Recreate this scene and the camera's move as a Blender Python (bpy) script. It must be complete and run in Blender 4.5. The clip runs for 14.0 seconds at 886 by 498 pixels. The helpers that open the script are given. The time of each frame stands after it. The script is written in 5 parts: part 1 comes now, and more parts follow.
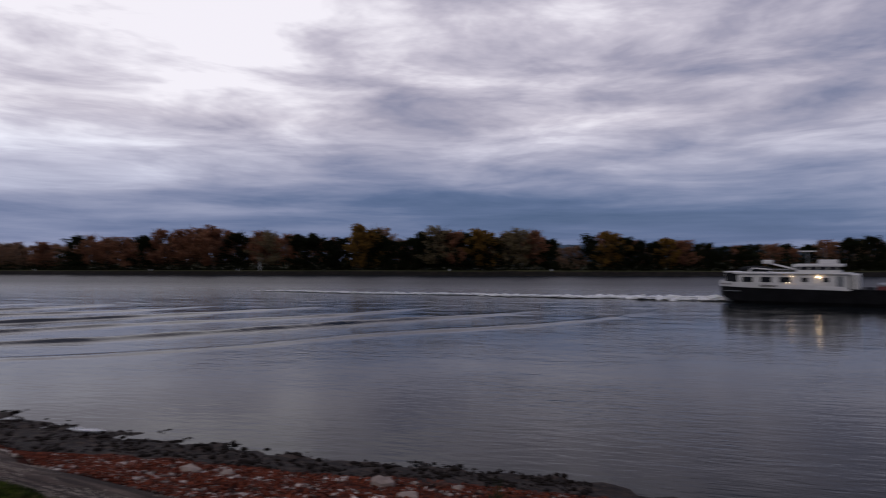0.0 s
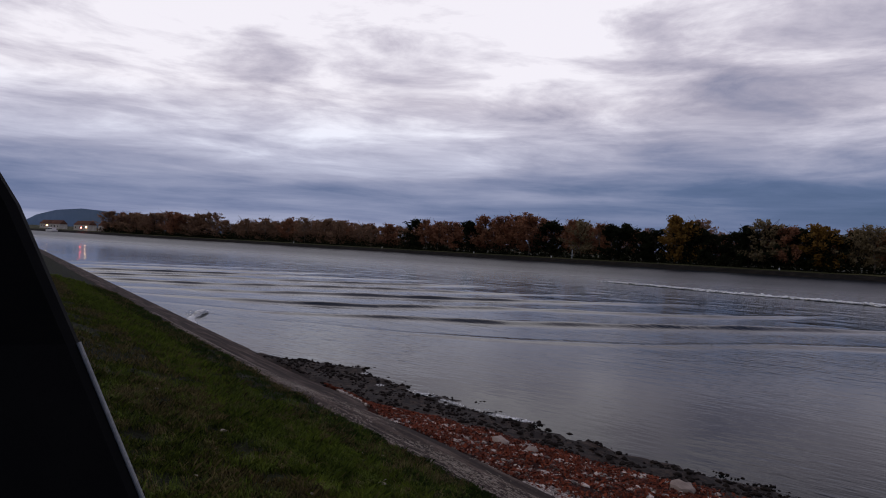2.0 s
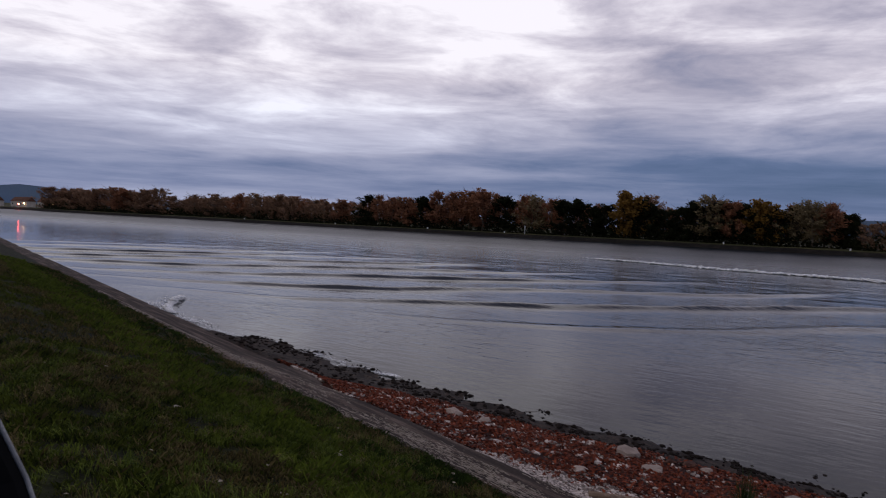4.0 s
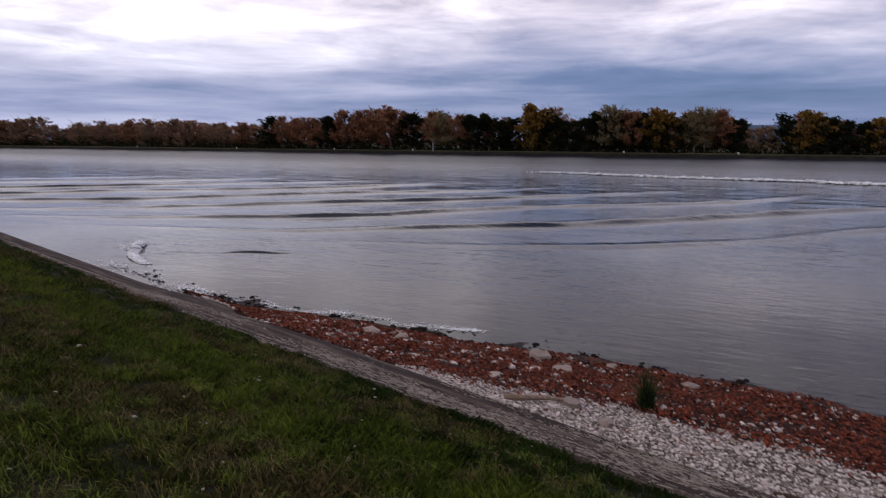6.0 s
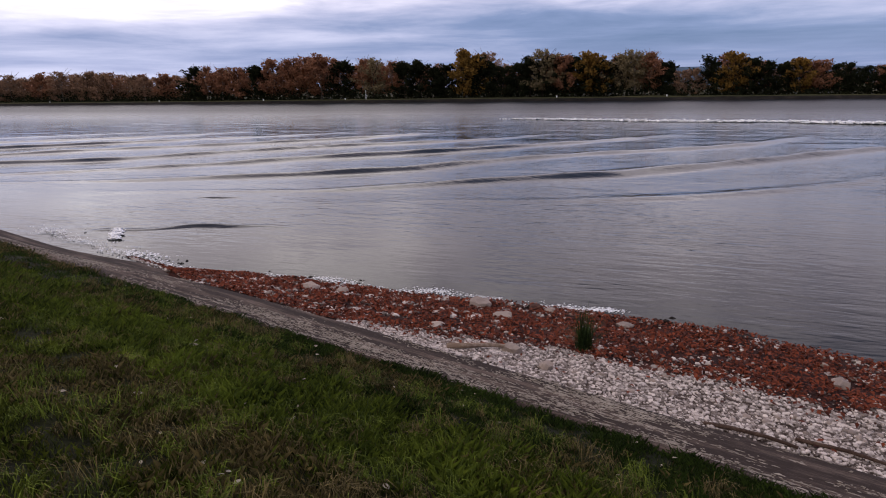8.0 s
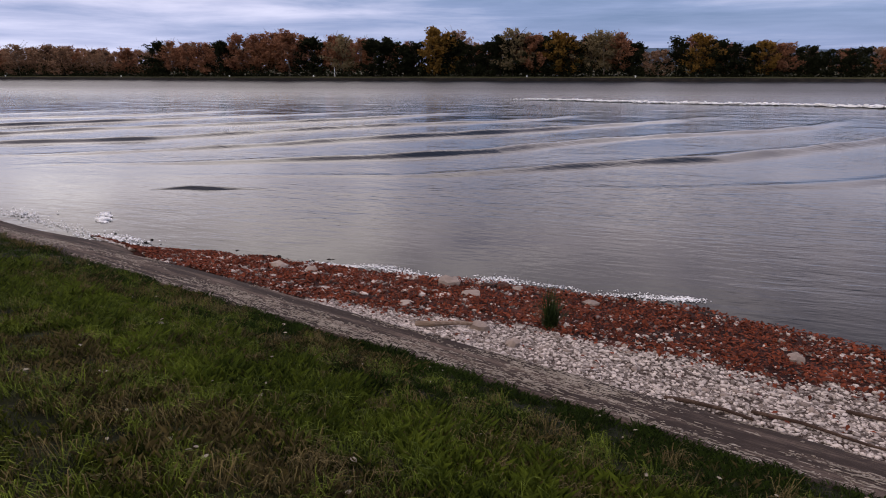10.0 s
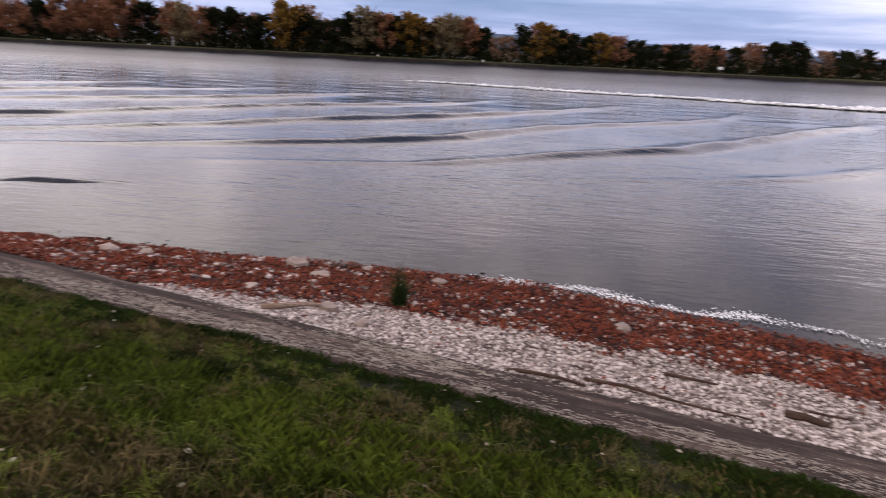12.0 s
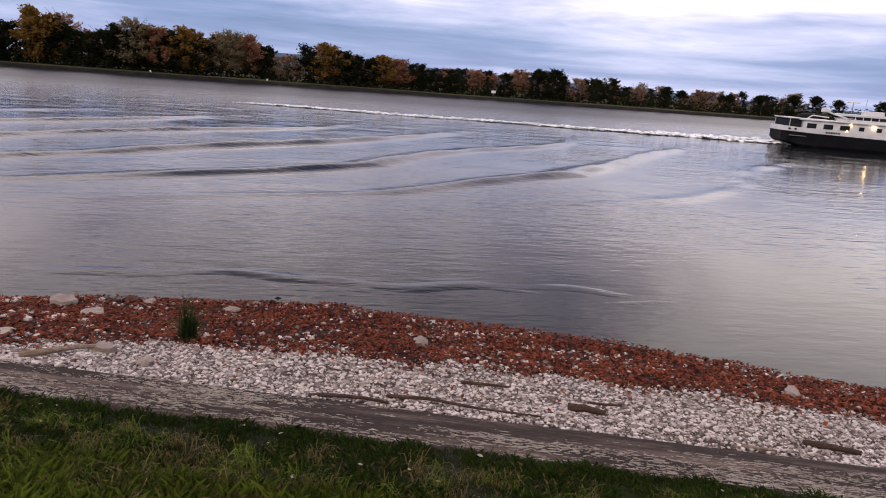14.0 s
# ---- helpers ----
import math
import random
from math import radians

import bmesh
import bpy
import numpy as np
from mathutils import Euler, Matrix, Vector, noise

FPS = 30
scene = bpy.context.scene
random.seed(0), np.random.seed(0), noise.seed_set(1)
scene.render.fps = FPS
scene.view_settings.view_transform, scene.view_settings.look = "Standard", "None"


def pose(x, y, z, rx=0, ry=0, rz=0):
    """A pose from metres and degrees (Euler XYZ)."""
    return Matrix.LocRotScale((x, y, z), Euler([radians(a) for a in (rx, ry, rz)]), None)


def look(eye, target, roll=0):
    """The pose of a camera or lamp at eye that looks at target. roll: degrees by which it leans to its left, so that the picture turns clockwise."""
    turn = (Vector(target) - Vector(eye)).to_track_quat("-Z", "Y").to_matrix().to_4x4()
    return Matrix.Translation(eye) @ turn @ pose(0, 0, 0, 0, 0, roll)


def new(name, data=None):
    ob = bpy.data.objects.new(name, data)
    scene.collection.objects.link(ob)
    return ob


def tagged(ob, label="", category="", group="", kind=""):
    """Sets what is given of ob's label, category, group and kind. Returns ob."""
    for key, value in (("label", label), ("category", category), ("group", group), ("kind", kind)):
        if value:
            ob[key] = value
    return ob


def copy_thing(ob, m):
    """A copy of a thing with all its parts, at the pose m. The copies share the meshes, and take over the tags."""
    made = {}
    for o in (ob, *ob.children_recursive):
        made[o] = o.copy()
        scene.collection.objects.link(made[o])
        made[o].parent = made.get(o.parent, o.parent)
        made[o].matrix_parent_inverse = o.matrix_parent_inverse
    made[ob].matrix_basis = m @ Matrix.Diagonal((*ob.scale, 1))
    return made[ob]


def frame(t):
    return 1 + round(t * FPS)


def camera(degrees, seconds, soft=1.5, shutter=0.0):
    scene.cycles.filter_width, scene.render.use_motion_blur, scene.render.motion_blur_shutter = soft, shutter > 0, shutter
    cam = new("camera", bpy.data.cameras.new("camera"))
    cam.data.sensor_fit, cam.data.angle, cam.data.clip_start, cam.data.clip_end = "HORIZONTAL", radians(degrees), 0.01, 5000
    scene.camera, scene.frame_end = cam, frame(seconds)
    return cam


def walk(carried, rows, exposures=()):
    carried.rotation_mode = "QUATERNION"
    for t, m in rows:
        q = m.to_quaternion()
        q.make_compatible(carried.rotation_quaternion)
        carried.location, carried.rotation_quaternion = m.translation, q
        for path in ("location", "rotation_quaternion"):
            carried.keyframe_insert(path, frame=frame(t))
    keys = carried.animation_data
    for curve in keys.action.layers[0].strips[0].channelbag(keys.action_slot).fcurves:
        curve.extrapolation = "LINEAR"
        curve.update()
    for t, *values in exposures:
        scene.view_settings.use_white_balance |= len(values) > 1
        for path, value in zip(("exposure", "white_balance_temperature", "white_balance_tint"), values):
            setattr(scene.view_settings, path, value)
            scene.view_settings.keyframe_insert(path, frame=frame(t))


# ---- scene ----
cam = camera(66.4, 14.0, soft=1.0, shutter=0.6)
PATH = [
    (0, (0.117, 0.342, 4.492), (-0.322, 2.293, 4.53), -0.1),
    (0.5, (0.176, 0.217, 4.541), (-0.533, 2.087, 4.584), -0.1),
    (1, (0.26, 0.123, 4.594), (-0.664, 1.897, 4.608), 0.9),
    (1.5, (0.315, -0.016, 4.618), (-0.784, 1.655, 4.635), 1.6),
    (2, (0.383, -0.074, 4.641), (-0.866, 1.488, 4.626), 2.7),
    (4.5, (0.453, -0.152, 4.627), (-0.624, 1.529, 4.503), 2.1),
    (5, (0.447, -0.138, 4.651), (-0.569, 1.574, 4.461), 1.4),
    (5.5, (0.442, -0.136, 4.625), (-0.524, 1.599, 4.385), 0.8),
    (6, (0.434, -0.109, 4.609), (-0.462, 1.652, 4.297), 0.3),
    (6.5, (0.428, -0.079, 4.625), (-0.413, 1.697, 4.252), 0.2),
    (7, (0.419, -0.064, 4.621), (-0.382, 1.722, 4.209), -0.5),
    (7.5, (0.413, -0.057, 4.627), (-0.346, 1.743, 4.197), -0.7),
    (8, (0.415, -0.04, 4.632), (-0.305, 1.768, 4.173), -0.9),
    (10.5, (0.456, -0.086, 4.629), (-0.117, 1.757, 4.102), 0.5),
    (11, (0.454, -0.074, 4.637), (-0.032, 1.791, 4.104), 1.3),
    (11.5, (0.491, -0.073, 4.633), (0.102, 1.811, 4.088), 1.8),
    (12, (0.513, -0.046, 4.618), (0.306, 1.862, 4.053), 2.8),
    (12.5, (0.546, -0.061, 4.642), (0.59, 1.868, 4.114), 3.6),
    (13, (0.526, -0.019, 4.636), (0.815, 1.896, 4.137), 4.4),
    (13.5, (0.513, -0.021, 4.617), (0.855, 1.889, 4.134), 4.2),
    (14, (0.506, -0.008, 4.626), (0.893, 1.896, 4.152), 4.3),
]
EXPOSURES = [(0.0, -0.5, 6550, 11), (2.2, -0.5, 6550, 11), (5.0, -0.2, 6600, 12), (6.3, 0.3, 6900, 13), (7.5, 0.55, 7050, 13), (10.5, 0.85, 7350, 13), (11.5, 1.12, 7400, 14), (14.0, 0.95, 7400, 14)]
walk(cam, [(t, look(eye, target, roll)) for t, eye, target, roll in PATH], EXPOSURES)

# ---- light ----
world = bpy.data.worlds.new("world")
scene.world = world
world.use_nodes = True


def link_nodes(tree):
    """Short makers for nodes and links of one node tree."""
    def node(kind, **sets):
        made = tree.nodes.new(kind)
        for key, value in sets.items():
            if key == "op":
                made.operation = value
            elif key == "blend":
                made.blend_type = value
        return made

    def join(a, b):
        tree.links.new(a, b)
    return node, join


def build_sky():
    tree = world.node_tree
    tree.nodes.clear()
    node, join = link_nodes(tree)

    def maths(op, a, b=None):
        m = node("ShaderNodeMath", op=op)
        for i, v in enumerate((a, b)):
            if v is None:
                continue
            if isinstance(v, (int, float)):
                m.inputs[i].default_value = v
            else:
                join(v, m.inputs[i])
        return m.outputs[0]

    out = node("ShaderNodeOutputWorld")
    back = node("ShaderNodeBackground")
    coord = node("ShaderNodeTexCoord")
    sep = node("ShaderNodeSeparateXYZ")
    join(coord.outputs["Generated"], sep.inputs[0])
    x, y, z = sep.outputs
    up = maths("MAXIMUM", z, 0.0)
    # cloud layers: even along the horizon, drawn out flat towards it
    flat = node("ShaderNodeCombineXYZ")
    join(maths("MULTIPLY", maths("ARCTAN2", x, y), 4.8), flat.inputs[0])
    join(maths("MULTIPLY", maths("LOGARITHM", maths("ADD", up, 0.06), math.e), 5.6), flat.inputs[1])

    def clouds(scale, detail, rough, distort, shift):
        move = node("ShaderNodeMapping")
        move.inputs["Location"].default_value = shift
        move.inputs["Rotation"].default_value = (0, 0, 0.05)
        join(flat.outputs[0], move.inputs[0])
        n = node("ShaderNodeTexNoise")
        n.inputs["Scale"].default_value = scale
        n.inputs["Detail"].default_value = detail
        n.inputs["Roughness"].default_value = rough
        n.inputs["Distortion"].default_value = distort
        join(move.outputs[0], n.inputs["Vector"])
        return n.outputs["Fac"]

    big = clouds(0.4, 2.0, 0.45, 0.3, (3.1, 1.7, 0.0))
    fine = clouds(1.0, 9.0, 0.6, 0.3, (0.4, 5.2, 2.0))
    # paler clouds higher up, a slate band low over the trees
    height = node("ShaderNodeValToRGB")
    ramp = height.color_ramp
    for p, v in ((0.0, 0.47), (0.022, 0.38), (0.055, 0.27), (0.085, 0.38), (0.115, 0.54), (0.145, 0.68), (0.2, 0.70), (0.26, 0.76), (0.34, 0.86), (0.42, 0.6), (0.55, 0.26), (1.0, 0.2)):
        e = ramp.elements.new(p)
        e.color = (v, v, v, 1)
    ramp.elements.remove(ramp.elements[0])
    ramp.elements.remove(ramp.elements[-1])
    join(up, height.inputs[0])

    def toward(d, power, gain):
        v = Vector(d).normalized()
        dot = node("ShaderNodeVectorMath", op="DOT_PRODUCT")
        join(coord.outputs["Generated"], dot.inputs[0])
        dot.inputs[1].default_value = v
        return maths("MULTIPLY", maths("POWER", maths("MAXIMUM", dot.outputs["Value"], 0.0), power), gain)

    west = toward((-0.66, 0.73, 0.21), 26.0, 0.09)
    rise = node("ShaderNodeMapRange")
    for i, v in ((1, 0.04), (2, 0.2), (3, 0.0), (4, 1.0)):
        rise.inputs[i].default_value = v
    join(up, rise.inputs[0])
    calm = maths("ADD", maths("MULTIPLY", rise.outputs[0], 0.6), 0.45)
    glow = maths("ADD", toward((-0.84, 0.40, 0.37), 9.0, 0.24), toward((0.64, 0.66, 0.40), 24.0, 0.6))
    glow = maths("ADD", glow, toward((-0.44, 0.80, 0.40), 90.0, 0.25))
    glow = maths("ADD", glow, toward((0.42, 0.84, 0.36), 26.0, -0.32))
    glow = maths("MULTIPLY", maths("ADD", glow, west), rise.outputs[0])
    low = maths("ADD", toward((0.45, 0.9, 0.06), 60.0, 0.16), maths("MULTIPLY", toward((-0.80, 0.60, 0.12), 12.0, 0.23), maths("ADD", maths("MULTIPLY", rise.outputs[0], -1.0), 1.0)))
    total = maths("ADD", maths("ADD", height.outputs[0], glow), low)
    total = maths("ADD", total, maths("MULTIPLY", maths("SUBTRACT", big, 0.5), 0.6))
    total = maths("ADD", total, maths("MULTIPLY", maths("SUBTRACT", fine, 0.5), calm))
    # the unseen sky behind the camera is dimmed to darken the ground
    rear_dim = node("ShaderNodeMapRange")
    for i, v in ((1, -0.5), (2, 0.25), (3, 0.5), (4, 1.0)):
        rear_dim.inputs[i].default_value = v
    join(y, rear_dim.inputs[0])
    total = maths("MULTIPLY", total, rear_dim.outputs[0])
    tint = node("ShaderNodeValToRGB")
    ramp = tint.color_ramp
    ramp.elements[0].position, ramp.elements[0].color = 0.12, (0.048, 0.100, 0.225, 1)
    ramp.elements[1].position, ramp.elements[1].color = 1.0, (1.36, 1.32, 1.42, 1)
    for p, c in ((0.33, (0.138, 0.185, 0.345)), (0.5, (0.33, 0.34, 0.50)), (0.66, (0.565, 0.535, 0.675)), (0.82, (0.87, 0.82, 0.95))):
        e = ramp.elements.new(p)
        e.color = (*c, 1)
    join(total, tint.inputs[0])
    # clearer and bluer low over the horizon
    cool = node("ShaderNodeMix")
    cool.data_type = "RGBA"
    cool.blend_type = "MULTIPLY"
    join(maths("SUBTRACT", 1.0, rise.outputs[0]), cool.inputs[0])
    join(tint.outputs[0], cool.inputs[6])
    cool.inputs[7].default_value = (0.84, 0.98, 1.13, 1)
    sky = node("ShaderNodeTexSky")
    sky.sky_type = "NISHITA"
    sky.sun_disc = False
    sky.sun_elevation = radians(SUN_UP)
    sky.sun_rotation = radians(SUN_ROUND)
    dim = node("ShaderNodeMix")
    dim.data_type = "RGBA"
    dim.blend_type = "MULTIPLY"
    dim.inputs[0].default_value = 1.0
    join(sky.outputs[0], dim.inputs[6])
    dim.inputs[7].default_value = (0.1, 0.1, 0.1, 1)
    mix = node("ShaderNodeMix")
    mix.data_type = "RGBA"
    mix.inputs[0].default_value = 0.9
    join(dim.outputs[2], mix.inputs[6])
    join(cool.outputs[2], mix.inputs[7])
    join(mix.outputs[2], back.inputs[0])
    back.inputs[1].default_value = SKY_STRENGTH
    join(back.outputs[0], out.inputs[0])


SUN_UP, SUN_ROUND, SKY_STRENGTH = 30.0, 202.0, 1.02
build_sky()
sun = new("sun", bpy.data.lights.new("sun", "SUN"))
sun.data.energy, sun.data.angle, sun.data.color = 0.72, radians(30), (1.0, 0.90, 0.80)
sun.matrix_world = look((-2.0, -5.0, 3.1), (0, 0, 0))


# ---- materials ----
def noisy(name, a, b, scale=6.0, rough=0.8, bump=0.3, dist=0.02, fine=40.0, c=None, stretch=(1, 1, 1), spin=0.0, vary=0.0, island=False, metal=0.0, lo=0.35, hi=0.65):
    """A surface in two or three colours mixed by noise at two scales, with fine relief."""
    m = bpy.data.materials.new(name)
    m.use_nodes = True
    tree = m.node_tree
    node, join = link_nodes(tree)
    shade = tree.nodes["Principled BSDF"]
    shade.inputs["Roughness"].default_value = rough
    shade.inputs["Metallic"].default_value = metal
    shade.inputs["Specular IOR Level"].default_value = 0.5 if rough < 0.7 else 0.12
    coord = node("ShaderNodeTexCoord")
    move = node("ShaderNodeMapping")
    move.vector_type = "TEXTURE"
    move.inputs["Scale"].default_value = [1 / v for v in stretch]
    move.inputs["Rotation"].default_value = (0, 0, spin)
    join(coord.outputs["Object"], move.inputs[0])
    n1, n2 = node("ShaderNodeTexNoise"), node("ShaderNodeTexNoise")
    n1.inputs["Scale"].default_value, n1.inputs["Detail"].default_value = scale, 4.0
    n2.inputs["Scale"].default_value, n2.inputs["Detail"].default_value = fine, 5.0
    join(move.outputs[0], n1.inputs["Vector"])
    join(move.outputs[0], n2.inputs["Vector"])
    ramp = node("ShaderNodeValToRGB")
    ramp.color_ramp.elements[0].position, ramp.color_ramp.elements[0].color = lo, (*a, 1)
    ramp.color_ramp.elements[1].position, ramp.color_ramp.elements[1].color = hi, (*b, 1)
    add = node("ShaderNodeMath", op="MULTIPLY_ADD")
    join(n2.outputs["Fac"], add.inputs[0])
    add.inputs[1].default_value = 0.5
    half = node("ShaderNodeMath", op="MULTIPLY_ADD")
    join(n1.outputs["Fac"], half.inputs[0])
    half.inputs[1].default_value, half.inputs[2].default_value = 0.75, -0.125
    join(half.outputs[0], add.inputs[2])
    less = node("ShaderNodeMath", op="SUBTRACT")
    join(add.outputs[0], less.inputs[0])
    less.inputs[1].default_value = 0.12
    join(less.outputs[0], ramp.inputs[0])
    colour = ramp.outputs[0]
    if vary:
        if island:
            rnd = node("ShaderNodeNewGeometry").outputs["Random Per Island"]
        else:
            rnd = node("ShaderNodeObjectInfo").outputs["Random"]
        pick = node("ShaderNodeValToRGB")
        pick.color_ramp.elements[0].color = (*(c or a), 1)
        pick.color_ramp.elements[1].color = (*b, 1)
        join(rnd, pick.inputs[0])
        mix = node("ShaderNodeMix")
        mix.data_type = "RGBA"
        mix.inputs[0].default_value = vary
        join(colour, mix.inputs[6])
        join(pick.outputs[0], mix.inputs[7])
        colour = mix.outputs[2]
    join(colour, shade.inputs["Base Color"])
    if bump:
        relief = node("ShaderNodeBump")
        relief.inputs["Strength"].default_value, relief.inputs["Distance"].default_value = bump, dist
        join(add.outputs[0], relief.inputs["Height"])
        join(relief.outputs[0], shade.inputs["Normal"])
    return m


def glowing(name, colour, strength):
    m = bpy.data.materials.new(name)
    m.use_nodes = True
    shade = m.node_tree.nodes["Principled BSDF"]
    shade.inputs["Base Color"].default_value = (*colour, 1)
    shade.inputs["Emission Color"].default_value = (*colour, 1)
    shade.inputs["Emission Strength"].default_value = strength
    return m


def water_material():
    m = bpy.data.materials.new("river_water")
    m.use_nodes = True
    tree = m.node_tree
    node, join = link_nodes(tree)
    shade = tree.nodes["Principled BSDF"]
    shade.inputs["Base Color"].default_value = (0.006, 0.008, 0.009, 1)
    shade.inputs["Roughness"].default_value = 0.09
    shade.inputs["IOR"].default_value = 1.165
    coord = node("ShaderNodeTexCoord")
    # choppier water in midstream than by the shore
    sep = node("ShaderNodeSeparateXYZ")
    join(coord.outputs["Object"], sep.inputs[0])
    chop = node("ShaderNodeMapRange")
    for i, v in ((1, 60.0), (2, 150.0), (3, 0.04), (4, 0.38)):
        chop.inputs[i].default_value = v
    join(sep.outputs[1], chop.inputs[0])
    join(chop.outputs[0], shade.inputs["Roughness"])
    swell = node("ShaderNodeMapRange")
    for i, v in ((1, 55.0), (2, 130.0), (3, 0.0), (4, 0.8)):
        swell.inputs[i].default_value = v
    join(sep.outputs[1], swell.inputs[0])
    # gusts: ripples come in patches
    gust = node("ShaderNodeTexNoise")
    gust.inputs["Scale"].default_value, gust.inputs["Detail"].default_value = 0.07, 2.0
    join(coord.outputs["Object"], gust.inputs["Vector"])
    patchy = node("ShaderNodeMapRange")
    for i, v in ((1, 0.42), (2, 0.6), (3, 0.45), (4, 1.25)):
        patchy.inputs[i].default_value = v
    join(gust.outputs["Fac"], patchy.inputs[0])
    last = None
    for scale, stretch, strength, dist in ((0.14, (1, 1.7, 1), 0.45, 0.11), (0.7, (0.7, 1.7, 1), 0.42, 0.05), (1.5, (0.55, 2.0, 1), 0.5, 0.028), (2.6, (0.6, 1.6, 1), 0.5, 0.022)):
        move = node("ShaderNodeMapping")
        move.inputs["Scale"].default_value = stretch
        move.inputs["Rotation"].default_value = (0, 0, 0.35)
        join(coord.outputs["Object"], move.inputs[0])
        n = node("ShaderNodeTexNoise")
        n.inputs["Scale"].default_value, n.inputs["Detail"].default_value = scale, 3.0
        n.inputs["Distortion"].default_value = 0.3
        join(move.outputs[0], n.inputs["Vector"])
        relief = node("ShaderNodeBump")
        relief.inputs["Distance"].default_value = dist
        force = node("ShaderNodeMath", op="MULTIPLY_ADD")
        join(patchy.outputs[0], force.inputs[0])
        force.inputs[1].default_value = strength
        join(swell.outputs[0], force.inputs[2])
        join(force.outputs[0], relief.inputs["Strength"])
        join(n.outputs["Fac"], relief.inputs["Height"])
        if last:
            join(last, relief.inputs["Normal"])
        last = relief.outputs[0]
    join(last, shade.inputs["Normal"])
    return m


WATER = water_material()
TURF = noisy("turf", (0.008, 0.009, 0.003), (0.030, 0.033, 0.009), 0.9, 0.95, 0.6, 0.05, 14.0, vary=0)
FAR_TURF = noisy("far_turf", (0.035, 0.036, 0.014), (0.085, 0.075, 0.032), 0.05, 0.95, 0.3, 0.1, 1.2)
BLADE = noisy("grass_blade", (0.008, 0.013, 0.002), (0.140, 0.170, 0.020), 0.9, 0.8, 0, 0, 9.0, (0.006, 0.012, 0.003), vary=0.6, island=True)
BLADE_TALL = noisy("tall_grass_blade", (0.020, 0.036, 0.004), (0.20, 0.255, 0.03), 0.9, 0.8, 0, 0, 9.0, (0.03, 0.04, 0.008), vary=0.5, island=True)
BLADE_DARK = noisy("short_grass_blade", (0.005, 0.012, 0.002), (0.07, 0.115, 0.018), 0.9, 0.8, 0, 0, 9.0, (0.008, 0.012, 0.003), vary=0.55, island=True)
DRY_BLADE = noisy("dry_grass_blade", (0.022, 0.018, 0.006), (0.25, 0.19, 0.076), 0.8, 0.8, 0, 0, 9.0, (0.02, 0.017, 0.006), vary=0.65, island=True)
CONCRETE = noisy("weathered_concrete", (0.030, 0.020, 0.016), (0.20, 0.145, 0.115), 1.3, 0.9, 0.8, 0.015, 26.0, stretch=(0.35, 2.4, 2.4), spin=-0.3)
SPALL = noisy("pale_spalled_concrete", (0.27, 0.23, 0.19), (0.48, 0.42, 0.35), 5.0, 0.9, 0.4, 0.01, 50.0)
GRAVEL = noisy("gravel_bed", (0.06, 0.042, 0.034), (0.42, 0.35, 0.30), 9.0, 0.95, 1.0, 0.03, 42.0)
PEBBLE = noisy("pale_pebble", (0.16, 0.12, 0.10), (0.76, 0.66, 0.59), 9.0, 0.85, 0.3, 0.008, 45.0, (0.05, 0.034, 0.028), vary=0.8, island=True)
STONE = noisy("pale_stone", (0.20, 0.155, 0.13), (0.46, 0.37, 0.31), 7.0, 0.85, 0.6, 0.02, 40.0, (0.2, 0.16, 0.14), vary=0.55)
WET_STONE = noisy("wet_dark_stone", (0.005, 0.0035, 0.003), (0.024, 0.016, 0.012), 6.0, 0.85, 0.4, 0.012, 35.0, (0.02, 0.014, 0.011), vary=0.4)
WET_BED = noisy("wet_stony_bed", (0.012, 0.008, 0.006), (0.085, 0.055, 0.040), 5.0, 0.75, 1.0, 0.03, 22.0)
RED_STONE = noisy("reddish_stone", (0.05, 0.022, 0.016), (0.16, 0.08, 0.055), 6.0, 0.8, 0.6, 0.02, 35.0)
LEAF_LITTER = noisy("red_leaf_litter", (0.034, 0.008, 0.006), (0.30, 0.070, 0.030), 1.3, 0.75, 0, 0, 30.0, (0.030, 0.010, 0.007), vary=0.65, island=True)
LITTER_BED = noisy("rotting_leaf_bed", (0.022, 0.007, 0.005), (0.12, 0.032, 0.018), 1.8, 0.9, 0.9, 0.04, 26.0)
DRIFTWOOD = noisy("driftwood", (0.20, 0.14, 0.10), (0.42, 0.33, 0.26), 5.0, 0.85, 0.5, 0.01, 40.0, stretch=(1, 6, 6))
DARK_WOOD = noisy("wet_driftwood", (0.05, 0.03, 0.022), (0.13, 0.085, 0.06), 5.0, 0.8, 0.5, 0.01, 40.0)
REED = noisy("reed_green", (0.020, 0.035, 0.010), (0.06, 0.085, 0.02), 6.0, 0.7, 0, 0, 30.0)
FOAM = noisy("water_foam", (0.86, 0.86, 0.86), (0.96, 0.96, 0.95), 3.0, 0.6, 0.3, 0.02, 14.0)
BARK = noisy("bark", (0.03, 0.022, 0.016), (0.09, 0.07, 0.05), 4.0, 0.95, 0.4, 0.03, 20.0)
PALE_BARK = noisy("pale_bark", (0.16, 0.13, 0.10), (0.32, 0.27, 0.21), 4.0, 0.95, 0.4, 0.03, 20.0)
RIPRAP = noisy("bank_riprap", (0.008, 0.007, 0.006), (0.035, 0.028, 0.022), 0.5, 0.95, 0.8, 0.3, 2.6)
LITTER_WHITE = noisy("pale_fallen_leaf", (0.26, 0.22, 0.16), (0.50, 0.45, 0.36), 20.0, 0.8, 0, 0, 60.0)
